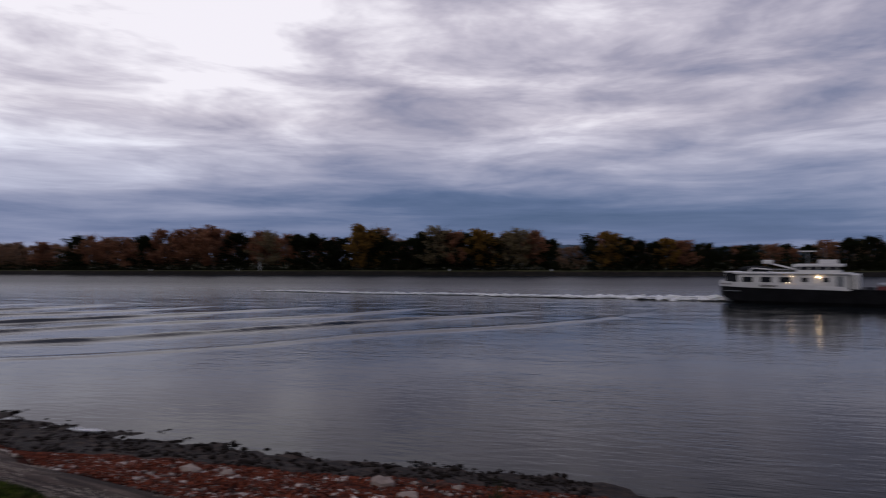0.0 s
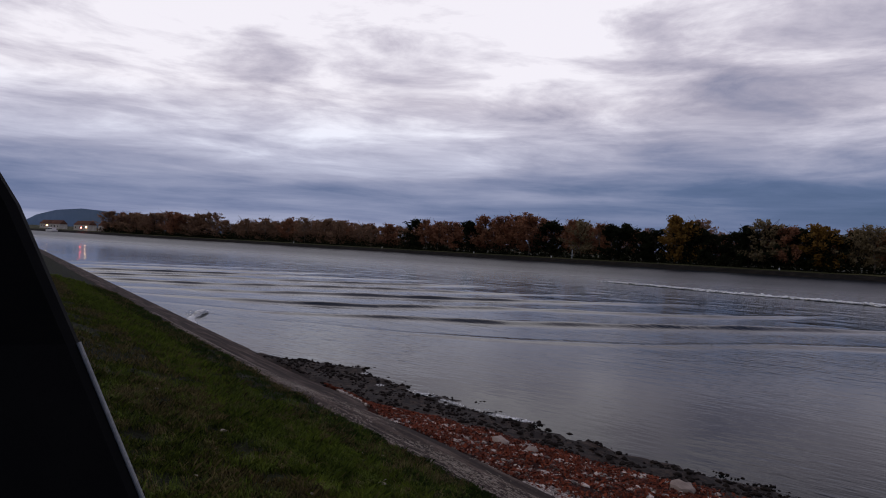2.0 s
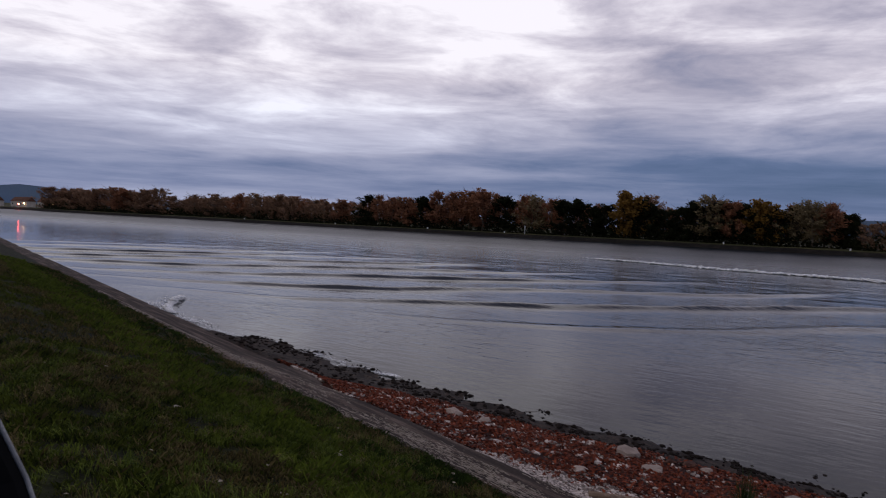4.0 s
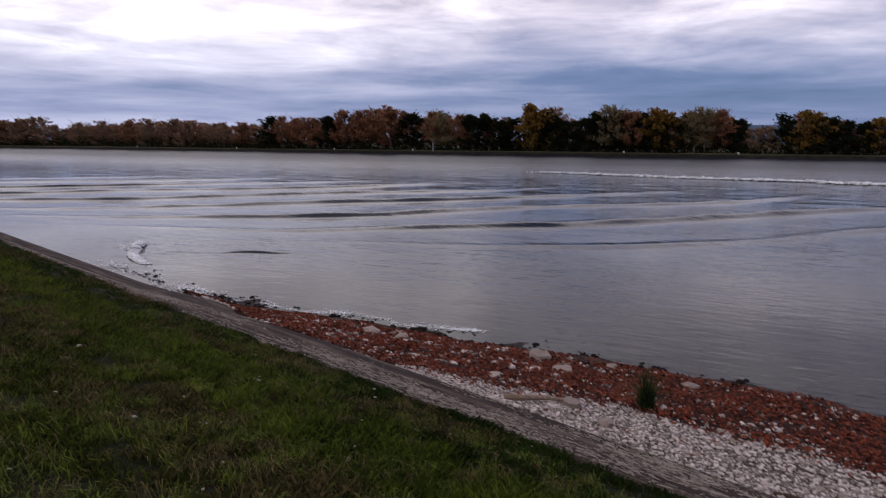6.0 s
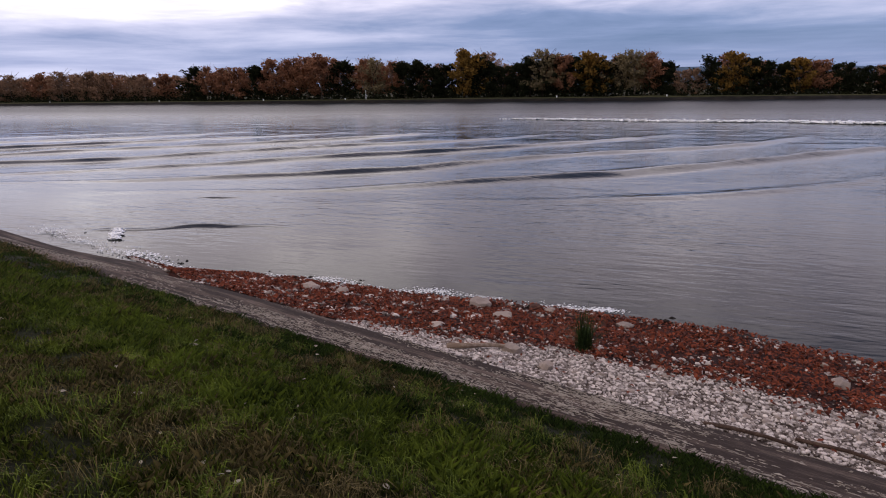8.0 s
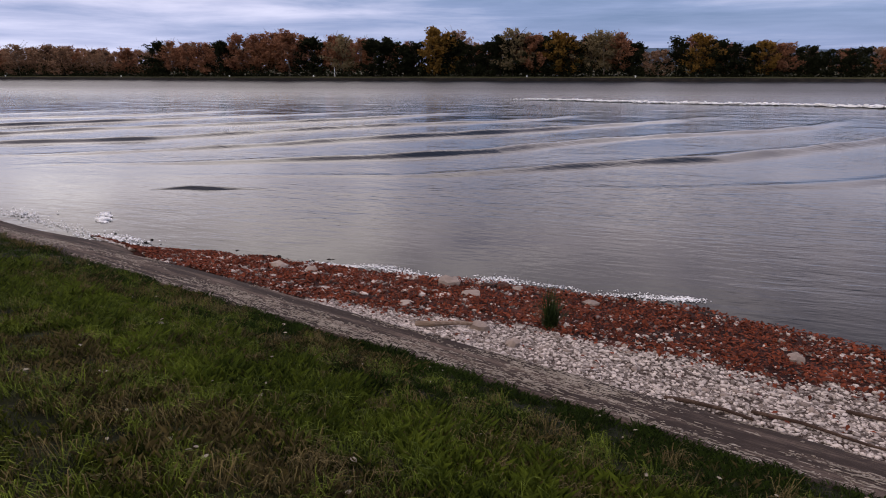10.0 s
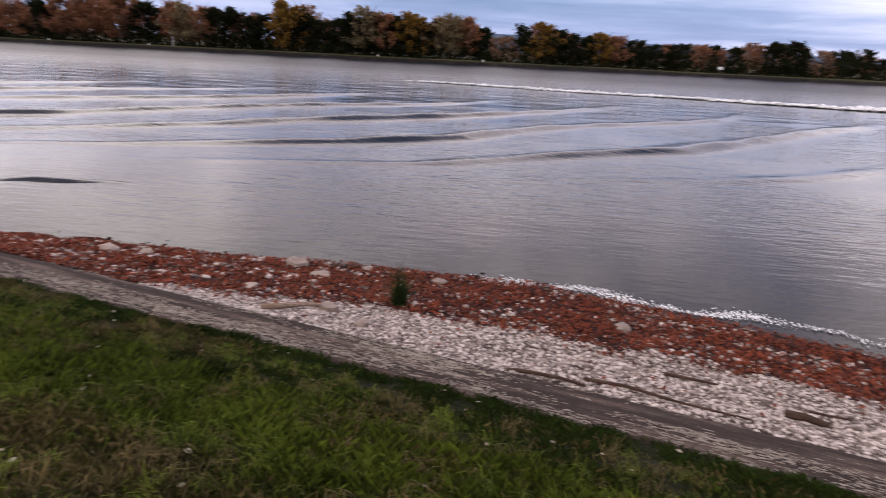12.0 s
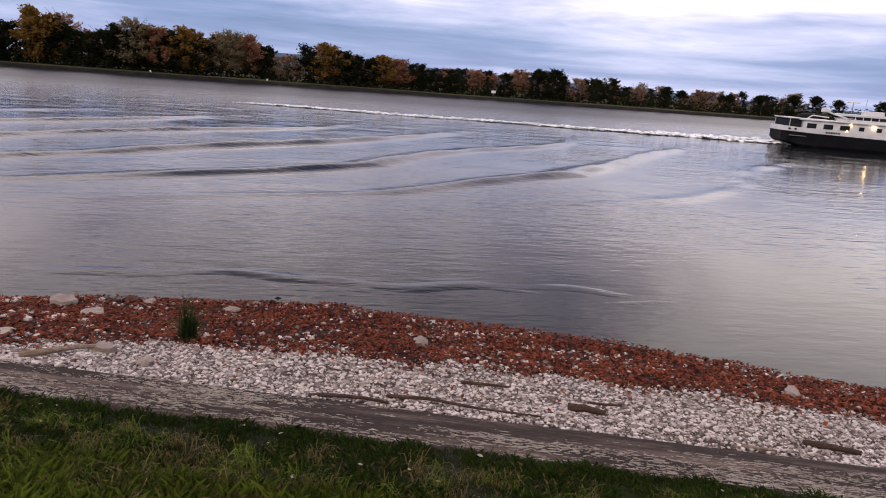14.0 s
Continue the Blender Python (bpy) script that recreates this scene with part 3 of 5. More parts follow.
TREES = {
    "d": [tree("dark", 11, BARK, "dark green broadleaf tree on the far bank", 0.62, 0.08, 1300), tree("dark", 12, BARK, "dark green dense tree on the far bank", 0.5, 0.08, 1200), tree("dark", 13, BARK, "dark green spreading tree on the far bank", 0.75, 0.08, 1400)],
    "o": [tree("rust", 21, PALE_BARK, "rust-brown autumn tree on the far bank", 0.55, 0.2, 1200, 0.026, 0.3), tree("rust", 22, PALE_BARK, "rust-orange slender autumn tree on the far bank", 0.42, 0.22, 1000, 0.026, 0.3), tree("rust", 23, BARK, "rust-coloured broad autumn tree on the far bank", 0.66, 0.15, 1300, 0.027, 0.2)],
    "y": [tree("gold", 31, BARK, "golden-yellow autumn tree on the far bank", 0.56, 0.12, 1300), tree("gold", 32, BARK, "yellow-green rounded tree on the far bank", 0.7, 0.12, 1300)],
    "p": [tree("olive", 41, PALE_BARK, "pale olive thinly leaved tree on the far bank", 0.45, 0.2, 900, 0.024, 0.6), tree("olive", 42, BARK, "pale sparse tree on the far bank", 0.6, 0.2, 900, 0.024, 0.7)],
    "b": [tree("brown", 51, PALE_BARK, "brown half-bare tree on the far bank", 0.7, 0.1, 1200, 0.026, 0.3), tree("brown", 52, BARK, "brown rounded tree on the far bank", 0.85, 0.08, 1300, 0.028, 0.2)],
    "c": [tree("dark", 61, BARK, "dark layered conifer on the far bank", 0.5, 0.2, 800, 0.028, 0.1)],
}
FAR_LEFT = "b13 b14.2 b14.7 o15.2 b15.4 b15.2 b14.2 b13 b12.1 o13.1 d15.6 o15.8 o14.9 o14.7 d15.2 o17.6 o17.9 o18.3 o18.6 d16.1 o16.9 p16.6 o15.6 d14.9 d15.3 d12.6 d14.2"
FAR_LEFT_X = [-382, -360, -336, -316, -300, -286, -272, -258, -247, -236, -221, -211, -203, -193, -185, -177, -168, -160, -152, -144, -134, -128, -121, -114, -108, -102, -97.5]
FAR_MID = "y19.6 d17 d14.6 d12.8 d13.9 d16.2 p18.5 d16.3 o16.3 d14.8 y17.2 d13.8 p16.3 p17.4 o16.6 d13 b9.9 b10.4 c14.8 y15.6 d13.4 d12.2 d11.6 y13 o12.2 d11"
FAR_MID_X = [-89, -85, -80.5, -75, -69, -63.5, -59, -56, -51, -47, -42, -37, -31, -26.5, -21.5, -17, -11, -7, -2.5, 5.5, 11, 16, 20.5, 25.5, 31, 38]
FAR_RIGHT = "d9.8 d10 o10.6 d10.2 d12.5 d13 b10.4 d11.3 b9.2 d9.9 b9.6 d8.8 d9.4 d10.3"
FAR_RIGHT_X = [44, 50, 60, 70, 83, 90, 99, 113, 124, 137, 150, 163, 177, 192]


def plant_tree(code, x, y, tall, rng, girth=1.0):
    some = TREES[code]
    t = some[rng.randrange(len(some))]
    ground = 1.3 if y < 262 else 1.5
    wide = tall * girth * rng.uniform(0.9, 1.12)
    m = Matrix.Translation((x, y, ground)) @ Matrix.Rotation(rng.uniform(0, 6.28), 4, "Z") @ Matrix.Diagonal((wide, wide, tall, 1))
    return copy_thing(t, m)


def far_woods():
    rng = random.Random(5)
    for codes, xs in ((FAR_LEFT, FAR_LEFT_X), (FAR_MID, FAR_MID_X), (FAR_RIGHT, FAR_RIGHT_X)):
        for code, x in zip(codes.split(), xs):
            plant_tree(code[0], x, 251 + rng.uniform(-2, 3), (float(code[1:]) - 1.2) * (1.06 if x < -100 else 1.0), rng, 1.2)
    # the second rank, lower and darker, closes the wood behind the first
    x = -395.0
    while x < 200:
        top = float(np.interp(x, FAR_LEFT_X + FAR_MID_X + FAR_RIGHT_X, [float(c[1:]) for c in (FAR_LEFT + " " + FAR_MID + " " + FAR_RIGHT).split()]))
        code = rng.choice("dddob" if x > -95 else "oobod" if x > -240 else "bbob")
        if not -15 < x < -5:
            plant_tree(code, x, 261 + rng.uniform(-2, 5), max(7, top * rng.uniform(0.74, 0.92)), rng, 1.25)
        x += rng.uniform(5.0, 7.5)
    # a third rank, almost as tall, seen through the gaps
    x = -400.0
    while x < 200:
        top = float(np.interp(x, FAR_LEFT_X + FAR_MID_X + FAR_RIGHT_X, [float(c[1:]) for c in (FAR_LEFT + " " + FAR_MID + " " + FAR_RIGHT).split()]))
        if not -16 < x < -4:
            plant_tree(rng.choice("odbop" if x > -95 else "ooobp" if x > -240 else "bboob"), x, 272 + rng.uniform(-3, 5), max(7, top * rng.uniform(0.84, 1.0)), rng, 0.95)
        x += rng.uniform(8, 12)
    # thinner woods further up and down the river
    x = -545.0
    while x < -395:
        plant_tree(rng.choice("bbob"), x, 254 + rng.uniform(-4, 8), rng.uniform(14.5, 17.5), rng, 1.2)
        x += rng.uniform(5, 8)
    x = 200.0
    while x < 520:
        plant_tree(rng.choice("ddbd"), x, 254 + rng.uniform(-4, 8), rng.uniform(8, 10.5), rng, 1.25)
        x += rng.uniform(8, 13)
    for some in TREES.values():
        for t in some:
            for o in (*t.children_recursive, t):
                bpy.data.objects.remove(o)


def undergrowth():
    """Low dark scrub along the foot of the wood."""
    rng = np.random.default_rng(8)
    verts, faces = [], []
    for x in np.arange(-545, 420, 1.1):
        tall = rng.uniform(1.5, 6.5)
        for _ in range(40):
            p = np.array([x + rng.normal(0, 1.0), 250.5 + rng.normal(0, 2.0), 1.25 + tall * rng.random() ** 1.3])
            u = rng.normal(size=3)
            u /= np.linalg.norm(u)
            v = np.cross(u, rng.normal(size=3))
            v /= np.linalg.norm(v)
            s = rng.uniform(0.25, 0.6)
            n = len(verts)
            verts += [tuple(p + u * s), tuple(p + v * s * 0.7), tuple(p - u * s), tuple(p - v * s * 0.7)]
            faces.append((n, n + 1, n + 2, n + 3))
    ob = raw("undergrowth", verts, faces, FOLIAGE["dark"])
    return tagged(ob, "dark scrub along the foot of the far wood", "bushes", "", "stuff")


def bank_sign(x, y, tall, label):
    thing = empty("river_sign", pose(x, y, 1.15), label, "sign", "signs on the far bank")
    part("post", rod(bmesh.new(), (0, 0, -0.4), (0, 0, tall), 0.09), GREY, thing)
    boxed("board", (1.6, 0.08, 0.9), (0, -0.12, tall - 0.2), SIGN, thing, "white sign board")
    return thing


def bank_post(x, y, tall):
    thing = empty("marker_post", pose(x, y, 1.0), "pale marker post standing on the far bank", "post", "marker posts on the far bank")
    part("pole", rod(bmesh.new(), (0, 0, -0.5), (0, 0, tall), 0.14, 0.11), SIGN, thing)
    part("cap", rod(bmesh.new(), (0, 0, tall), (0, 0, tall + 0.25), 0.26, 0.05), GREY, thing)
    return thing


def house(x, y, wide, deep, tall, lit):
    thing = empty("house", pose(x, y, 1.2, 0, 0, 20), "small pale village house by the river", "house", "village houses upriver")
    boxed("wall", (wide, deep, tall), (0, 0, tall / 2 - 0.3), PLASTER, thing, "", 0.02)
    bm = bmesh.new()
    w, d = wide / 2 + 0.4, deep / 2 + 0.4
    pts = [bm.verts.new(p) for p in ((-w, -d, tall - 0.3), (w, -d, tall - 0.3), (w, d, tall - 0.3), (-w, d, tall - 0.3), (-w, 0, tall + deep * 0.38), (w, 0, tall + deep * 0.38))]
    for q in ((0, 1, 5, 4), (2, 3, 4, 5), (0, 4, 3), (1, 2, 5), (3, 2, 1, 0)):
        bm.faces.new([pts[i] for i in q])
    part("roof", bm, TILES, thing, "brown tiled roof")
    for k in range(3):
        boxed("window", (1.1, 0.1, 1.3), (-wide / 3 + k * wide / 3, -deep / 2 - 0.03, tall * 0.55), GLASS, thing)
    if lit:
        part("lamp", box(bmesh.new(), (0.9, 0.3, 0.7), (wide * 0.3, -deep / 2 - 0.3, tall * 0.62), 0.1), lit, thing, "lit outdoor lamp")
    return thing


def moored_boat(x, y, long):
    thing = empty("moored_boat", pose(x, y, 0), "white passenger boat moored at the far bank", "boat", "moored boats upriver")
    boxed("hull", (long, 4, 1.6), (0, 0, 0.5), WHITE, thing, "", 0.3)
    boxed("cabin", (long * 0.7, 3.4, 1.8), (0, 0, 2.1), WHITE, thing, "", 0.2)
    boxed("window_band", (long * 0.66, 3.5, 0.7), (0, 0, 2.2), GLASS, thing, "dark strip of windows", 0.05)
    return thing


def hill(name, spots, y, label):
    verts, faces = [], []
    for i, (x, z) in enumerate(spots):
        verts += [(x, y, -5), (x, y, z), (x, y + 900, -5)]
        if i:
            a = 3 * (i - 1)
            faces += [(a, a + 3, a + 4, a + 1), (a + 1, a + 4, a + 5, a + 2)]
    return tagged(raw(name, verts, faces, HAZE_HILL, None, label, True), label, "hill", "", "structure")


far_woods()
undergrowth()
bank_sign(64.6, 245.0, 2.0, "white rectangular river sign on the far bank")
bank_post(-128, 243.0, 3.6)
for px in (-137, -52, -176, -232, -300, -15):
    thing = empty("bollard", pose(px, 242.4, 1.1), "short white bollard on the far bank", "bollard", "bollards on the far bank")
    part("stub", rod(bmesh.new(), (0, 0, -0.3), (0, 0, 0.75), 0.28, 0.22), SIGN, thing)
    part("foot", box(bmesh.new(), (0.9, 0.9, 0.3), (0, 0, -0.1), 0.04), RIPRAP, thing)
for hx, hy, lit in ((-566, 268, LAMP_FAR), (-590, 275, None), (-618, 270, LAMP_FAR), (-650, 280, None), (-690, 275, None), (-740, 285, LAMP_FAR)):
    house(hx, hy, 12, 9, 5.5, lit)
for bx, long in ((-600, 14), (-668, 26), (-720, 18)):
    moored_boat(bx, 234, long)
beacon = empty("beacon", pose(-560, 240, 0.8), "red river beacon on the far bank", "beacon")
part("mast", rod(bmesh.new(), (0, 0, -0.6), (0, 0, 3.2), 0.15), GREY, beacon)
part("lamp", box(bmesh.new(), (1.3, 0.6, 1.0), (0, -0.2, 3.2), 0.15), LAMP_RED, beacon, "glowing red lamp")
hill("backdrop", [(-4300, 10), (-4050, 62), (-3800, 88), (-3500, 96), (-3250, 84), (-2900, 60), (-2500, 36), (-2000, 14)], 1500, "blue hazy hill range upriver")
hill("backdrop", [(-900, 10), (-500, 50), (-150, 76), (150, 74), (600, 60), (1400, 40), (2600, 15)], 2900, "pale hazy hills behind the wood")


# ---- the ship ----
def cargo_ship():
    """Stern at the origin, bow towards +x, waterline at z = 0."""
    ship = empty("cargo_ship", None, "black-hulled inland cargo ship with white deckhouse", "ship")
    half = 4.6
    length = 82.0
    bm = bmesh.new()
    stations = [(-0.2, 0.52, 0.62), (0.3, 0.72, 0.45), (1.2, 0.88, 0.1), (3.0, 0.97, -0.5), (6.0, 1.0, -0.9), (66, 1.0, -0.9), (73, 0.9, -0.9), (78, 0.62, -0.9), (81, 0.28, -0.5), (length, 0.03, 0.2)]

    def deck(x):
        return float(np.interp(x, [0, 3, 9, 13.5, 16, 70, length], [2.02, 1.92, 1.8, 1.72, 1.5, 1.45, 2.4]))
    rings = []
    for x, k, keel in stations:
        w = half * k
        pts = [(x, -w, deck(x)), (x + 0.02, -w * 0.99, 0.3 + max(keel, 0)), (x + 0.25, -w * 0.86, keel), (x + 0.25, w * 0.86, keel), (x + 0.02, w * 0.99, 0.3 + max(keel, 0)), (x, w, deck(x))]
        rings.append([bm.verts.new(p) for p in pts])
    for a, b in zip(rings, rings[1:]):
        for i in range(6):
            j = (i + 1) % 6
            bm.faces.new((a[i], b[i], b[j], a[j]))
    bm.faces.new(rings[0])
    bm.faces.new(list(reversed(rings[-1])))
    bmesh.ops.recalc_face_normals(bm, faces=bm.faces)
    hull = part("hull", bm, HULL, ship, "black painted steel hull")
    # white bulwark round the stern, open towards the hold
    bm = bmesh.new()
    line = [(13.6, -half - 0.02, 0.06), (12.8, -half - 0.02, 0.42), (6, -half - 0.02, 0.52), (3, -half * 0.975, 0.55), (1.2, -half * 0.89, 0.58), (0.25, -half * 0.73, 0.6), (-0.28, -half * 0.52, 0.62), (-0.4, 0, 0.64)]
    line = line + [(x, -y, h) for x, y, h in reversed(line[:-1])]
    last = None
    for x, y, h in line:
        z = deck(max(x, 0)) - 0.06
        inner = 0.94
        now = [bm.verts.new(p) for p in ((x, y, z), (x, y, z + h), (x * inner + 0.2, y * inner, z + h), (x * inner + 0.2, y * inner, z))]
        if last:
            for i in range(4):
                j = (i + 1) % 4
                bm.faces.new((last[i], now[i], now[j], last[j]))
        last = now
    bmesh.ops.recalc_face_normals(bm, faces=bm.faces)
    bulwark = part("bulwark", bm, WHITE, ship, "white painted stern bulwark")
    for k in range(6):
        boxed("name_bar", (0.2, 0.03, 0.22), (4.6 + k * 0.3, -half - 0.045, deck(5) + 0.2), HULL, bulwark, "dark lettering on the bulwark", 0.0)
    for sx in (0.35, 1.0):
        part("fairlead", rod(bmesh.new(), (sx, -half * 0.80 + (0.35 - sx) * 0.4, deck(0.5) + 0.25), (sx, -half * 0.86 + (0.35 - sx) * 0.4, deck(0.5) + 0.25), 0.12), HULL, bulwark)
    # the long white deckhouse
    cabin = boxed("deckhouse", (11.4, 7.4, 1.9), (7.6, 0, 2.5), WHITE, ship, "white deckhouse with dark windows", 0.06)
    for wx in (3.0, 5.0, 7.0):
        win = boxed("window", (1.15, 0.08, 0.62), (wx, -3.71, 2.78), GLASS, cabin, "dark cabin window", 0.02)
        boxed("window_frame", (1.3, 0.05, 0.07), (wx, -3.74, 3.12), WHITE, win, "", 0.01)
    for wx in (9.0, 11.1):
        boxed("window", (0.62, 0.08, 0.5), (wx, -3.71, 2.8), GLASS, cabin, "small cabin window", 0.02)
    boxed("door", (0.75, 0.07, 1.45), (12.5, -3.71, 2.5), GREY, cabin, "grey deckhouse door", 0.02)
    boxed("roof_edge", (12.0, 8.0, 0.14), (7.5, 0, 3.5), WHITE, ship, "white overhanging deckhouse roof", 0.04)
    awning = boxed("awning", (4.6, 6.6, 0.12), (2.6, 0, 3.62), WHITE, ship, "white canopy over the after deck", 0.04)
    for sx in (0.5, 4.7):
        for sy in (-3.1, 3.1):
            part("stanchion", rod(bmesh.new(), (sx, sy, 1.6), (sx, sy, 3.6), 0.05), WHITE, awning)
    # solid dark block stands in for the shade under the canopy
    boxed("aft_shade", (1.4, 6.4, 1.5), (1.2, 0, 2.75), TARP_AND_SHADE, ship, "dark block for the shade under the after deck canopy", 0.05)
    bm = bmesh.new()
    bmesh.ops.create_uvsphere(bm, u_segments=14, v_segments=8, radius=1.0, matrix=Matrix.Translation((3.6, -1.4, 3.95)) @ Matrix.Diagonal((1.9, 0.8, 0.42, 1)))
    boat = part("dinghy", bm, TARP_AND_SHADE, ship, "covered dinghy on the deckhouse roof")
    part("davit", rod(bmesh.new(), (2.2, -2.0, 3.2), (3.4, -2.2, 4.1), 0.07), WHITE, boat)
    part("davit", rod(bmesh.new(), (3.4, -2.2, 4.1), (5.4, -2.2, 3.95), 0.07), WHITE, boat)
    # wheelhouse
    house_ = boxed("wheelhouse", (4.4, 5.4, 0.4), (10.3, 0, 3.7), WHITE, ship, "white wheelhouse with a dark window band", 0.05)
    boxed("window_band", (4.3, 5.3, 0.5), (10.3, 0, 4.1), GLASS, house_, "dark wheelhouse windows", 0.04)
    for k in range(5):
        boxed("mullion", (0.1, 0.06, 0.62), (8.4 + k * 0.95, -2.68, 4.1), WHITE, house_, "", 0.01)
    boxed("roof", (4.9, 5.9, 0.32), (10.3, 0, 4.45), WHITE, house_, "white wheelhouse roof", 0.08)
    boxed("roof_box", (1.9, 2.4, 0.5), (11.2, -0.6, 4.85), WHITE, house_, "", 0.06)
    mast = part("mast", rod(bmesh.new(), (9.0, 0.4, 4.5), (9.0, 0.4, 6.1), 0.06), GREY, ship)
    boxed("radar", (1.7, 0.16, 0.14), (9.0, 0.4, 6.1), WHITE, mast, "white radar bar", 0.03)
    part("aerial", rod(bmesh.new(), (10.8, 0.9, 4.6), (10.8, 0.9, 6.6), 0.025), GREY, mast)
    # boom with a raised white end, and railings
    part("boom", rod(bmesh.new(), (8.2, -1.6, 3.9), (4.9, -1.9, 4.75), 0.09), WHITE, ship, "white boom on the roof")
    boxed("boom_head", (1.1, 0.5, 0.45), (5.0, -1.9, 4.85), WHITE, ship, "", 0.08)
    for rx in np.arange(5.6, 8.2, 0.6):
        part("rail_post", rod(bmesh.new(), (rx, -3.8, 3.5), (rx, -3.8, 4.0), 0.03, None, 6), WHITE, ship)
    part("rail", rod(bmesh.new(), (5.4, -3.8, 4.0), (8.1, -3.8, 4.0), 0.03, None, 6), WHITE, ship)
    # deck lamps and stair block
    for lx, lz, s in ((10.4, 3.1, 0.15), (7.3, 2.5, 0.05), (7.7, 3.2, 0.06)):
        part("deck_lamp", box(bmesh.new(), (s * 1.7, 0.16, s), (lx, -3.84, lz), 0.04), LAMP, ship, "lit warm deck lamp")
    boxed("stair_block", (0.9, 6.8, 1.9), (13.9, 0, 2.5), WHITE, ship, "white slatted stair casing", 0.04)
    for k in range(4):
        boxed("slat", (0.06, 0.05, 1.7), (13.6 + k * 0.2, -3.43, 2.5), GREY, ship, "", 0.0)
    # cargo hold
    hold = boxed("hatch_coaming", (52, 8.0, 0.75), (42, 0, 1.8), RED, ship, "red-brown hatch coaming", 0.05)
    for k in range(13):
        boxed("hatch_cover", (3.9, 7.8, 0.22), (18 + k * 4.0, 0, 2.28), GREY, hold, "grey hatch cover", 0.06)
    part("bitts", rod(bmesh.new(), (15.3, -3.9, 1.4), (15.3, -3.9, 2.1), 0.16), HULL, ship)
    boxed("deck", (80, 8.6, 0.08), (40.5, 0, 1.42), GREY, ship, "grey steel deck", 0.0)
    boxed("foredeck_house", (3.0, 4.0, 1.2), (73, 0, 1.9), WHITE, ship, "white forward locker", 0.05)
    return ship


SHIP = cargo_ship()
SHIP_YAW = -20.0


def ship_wake():
    rng = np.random.default_rng(4)
    spots = []
    for k in range(220):
        d = 0.6 + 70 * (k / 220) ** 1.15
        wob = 0.7 * math.sin(d * 0.22) + 0.3 * math.sin(d * 0.61)
        size = 0.5 * math.exp(-d / 22) + 0.36
        count = int(16 + 30 * math.exp(-d / 12))
        spots.append((-d, 0.2 * d + wob, 0.03, 0.9 + 1.5 * math.exp(-d / 8) + 0.3 * math.sin(d * 0.9), size * (0.75 + 0.35 * math.sin(d * 1.7) * math.sin(d * 0.37)), count))
    return foam_strip("wake_foam", "long thin white foam trail behind the ship", spots, 4, 0.16)


WAKE = ship_wake()


# ---- water's edge ----
def wash_line():
    rng = random.Random(3)
    spots = []
    for k in range(110):
        x = -4.6 + 9.2 * k / 110
        spots.append((x, 0.16 * math.sin(x * 1.7) + 0.08 * math.sin(x * 4.3), 0.0, 0.15 + 0.06 * math.sin(x * 2.3), 0.011 + 0.020 * rng.random(), rng.choice((0, 4, 16, 40, 80))))
    return foam_strip("wash_foam", "white foam line washing along the leafy shore", spots, 7)


def breaker():
    rng = random.Random(6)
    spots = []
    for k in range(120):
        s = k / 120
        # a curling crest that runs from open water in to the wall
        x, y = 4.4 * s, -3.5 * s - 0.55 * math.sin(math.pi * s)
        tall = 0.2 * math.exp(-((s - 0.15) / 0.16) ** 2) + 0.05
        spots.append((x, y, tall * rng.random() ** 1.5, 0.08, 0.05 + 0.05 * rng.random(), rng.choice((10, 30, 60, 80))))
        if s < 0.35:
            spots.append((x - 1.1 * rng.random(), y + 0.4 * rng.random(), 0.0, 0.25, 0.03 + 0.04 * rng.random(), rng.choice((0, 3, 9))))
    return foam_strip("breaking_wave", "small white wave breaking beside the revetment", spots, 9)


def wall_wash():
    """Foam sliding along the foot of the concrete."""
    rng = random.Random(16)
    spots = []
    for k in range(170):
        x = -6 + 12 * k / 170
        thick = 0.35 + 0.65 * max(0.0, math.sin(0.9 * x + 0.6)) * (0.6 + 0.4 * math.sin(2.9 * x))
        spots.append((x, 0.12 * math.sin(2.1 * x) + 0.3 * rng.random() * thick, 0.0, 0.16 + 0.22 * thick, 0.022 + 0.04 * rng.random() * thick, int(rng.choice((2, 10, 22, 40)) * thick)))
    return foam_strip("wall_foam", "white foam washing along the foot of the concrete", spots, 17)


WASH = wash_line()
BREAKER = breaker()
WALL_WASH = wall_wash()


def ridge(long, wide, high, seed):
    """A low swell of water with tapered, wavering ends."""
    xs, ys = np.linspace(-long / 2, long / 2, 90), np.linspace(-wide, wide, 23)
    gx, gy = np.meshgrid(xs, ys, indexing="ij")
    taper = np.clip(1 - np.abs(2 * gx / long) ** 2.5, 0, 1)
    wob = 0.25 * np.sin(gx * 0.9 + seed) + 0.1 * np.sin(gx * 2.3 + 2 * seed)
    k = (gy - wob) / (wide * 0.36)
    gz = high * taper * (0.75 + 0.25 * np.sin(gx * 1.6 + seed)) * np.exp(-k * k) - 0.012
    a = (np.arange(89)[:, None] * 23 + np.arange(22)[None, :]).reshape(-1)
    faces = np.stack([a, a + 23, a + 24, a + 1], -1)
    ob = raw("swell", np.stack([gx, gy, gz], -1).reshape(-1, 3).tolist(), faces.tolist(), WATER, None, "low dark swell rolling in to the shore", True)
    return tagged(ob, category="wave", group="swells near the shore")


SWELLS = [ridge(8.0, 0.9, 0.11, 1.0), ridge(5.5, 0.9, 0.13, 2.2), ridge(19.0, 1.0, 0.045, 3.1), ridge(9.0, 0.7, 0.035, 4.4)]


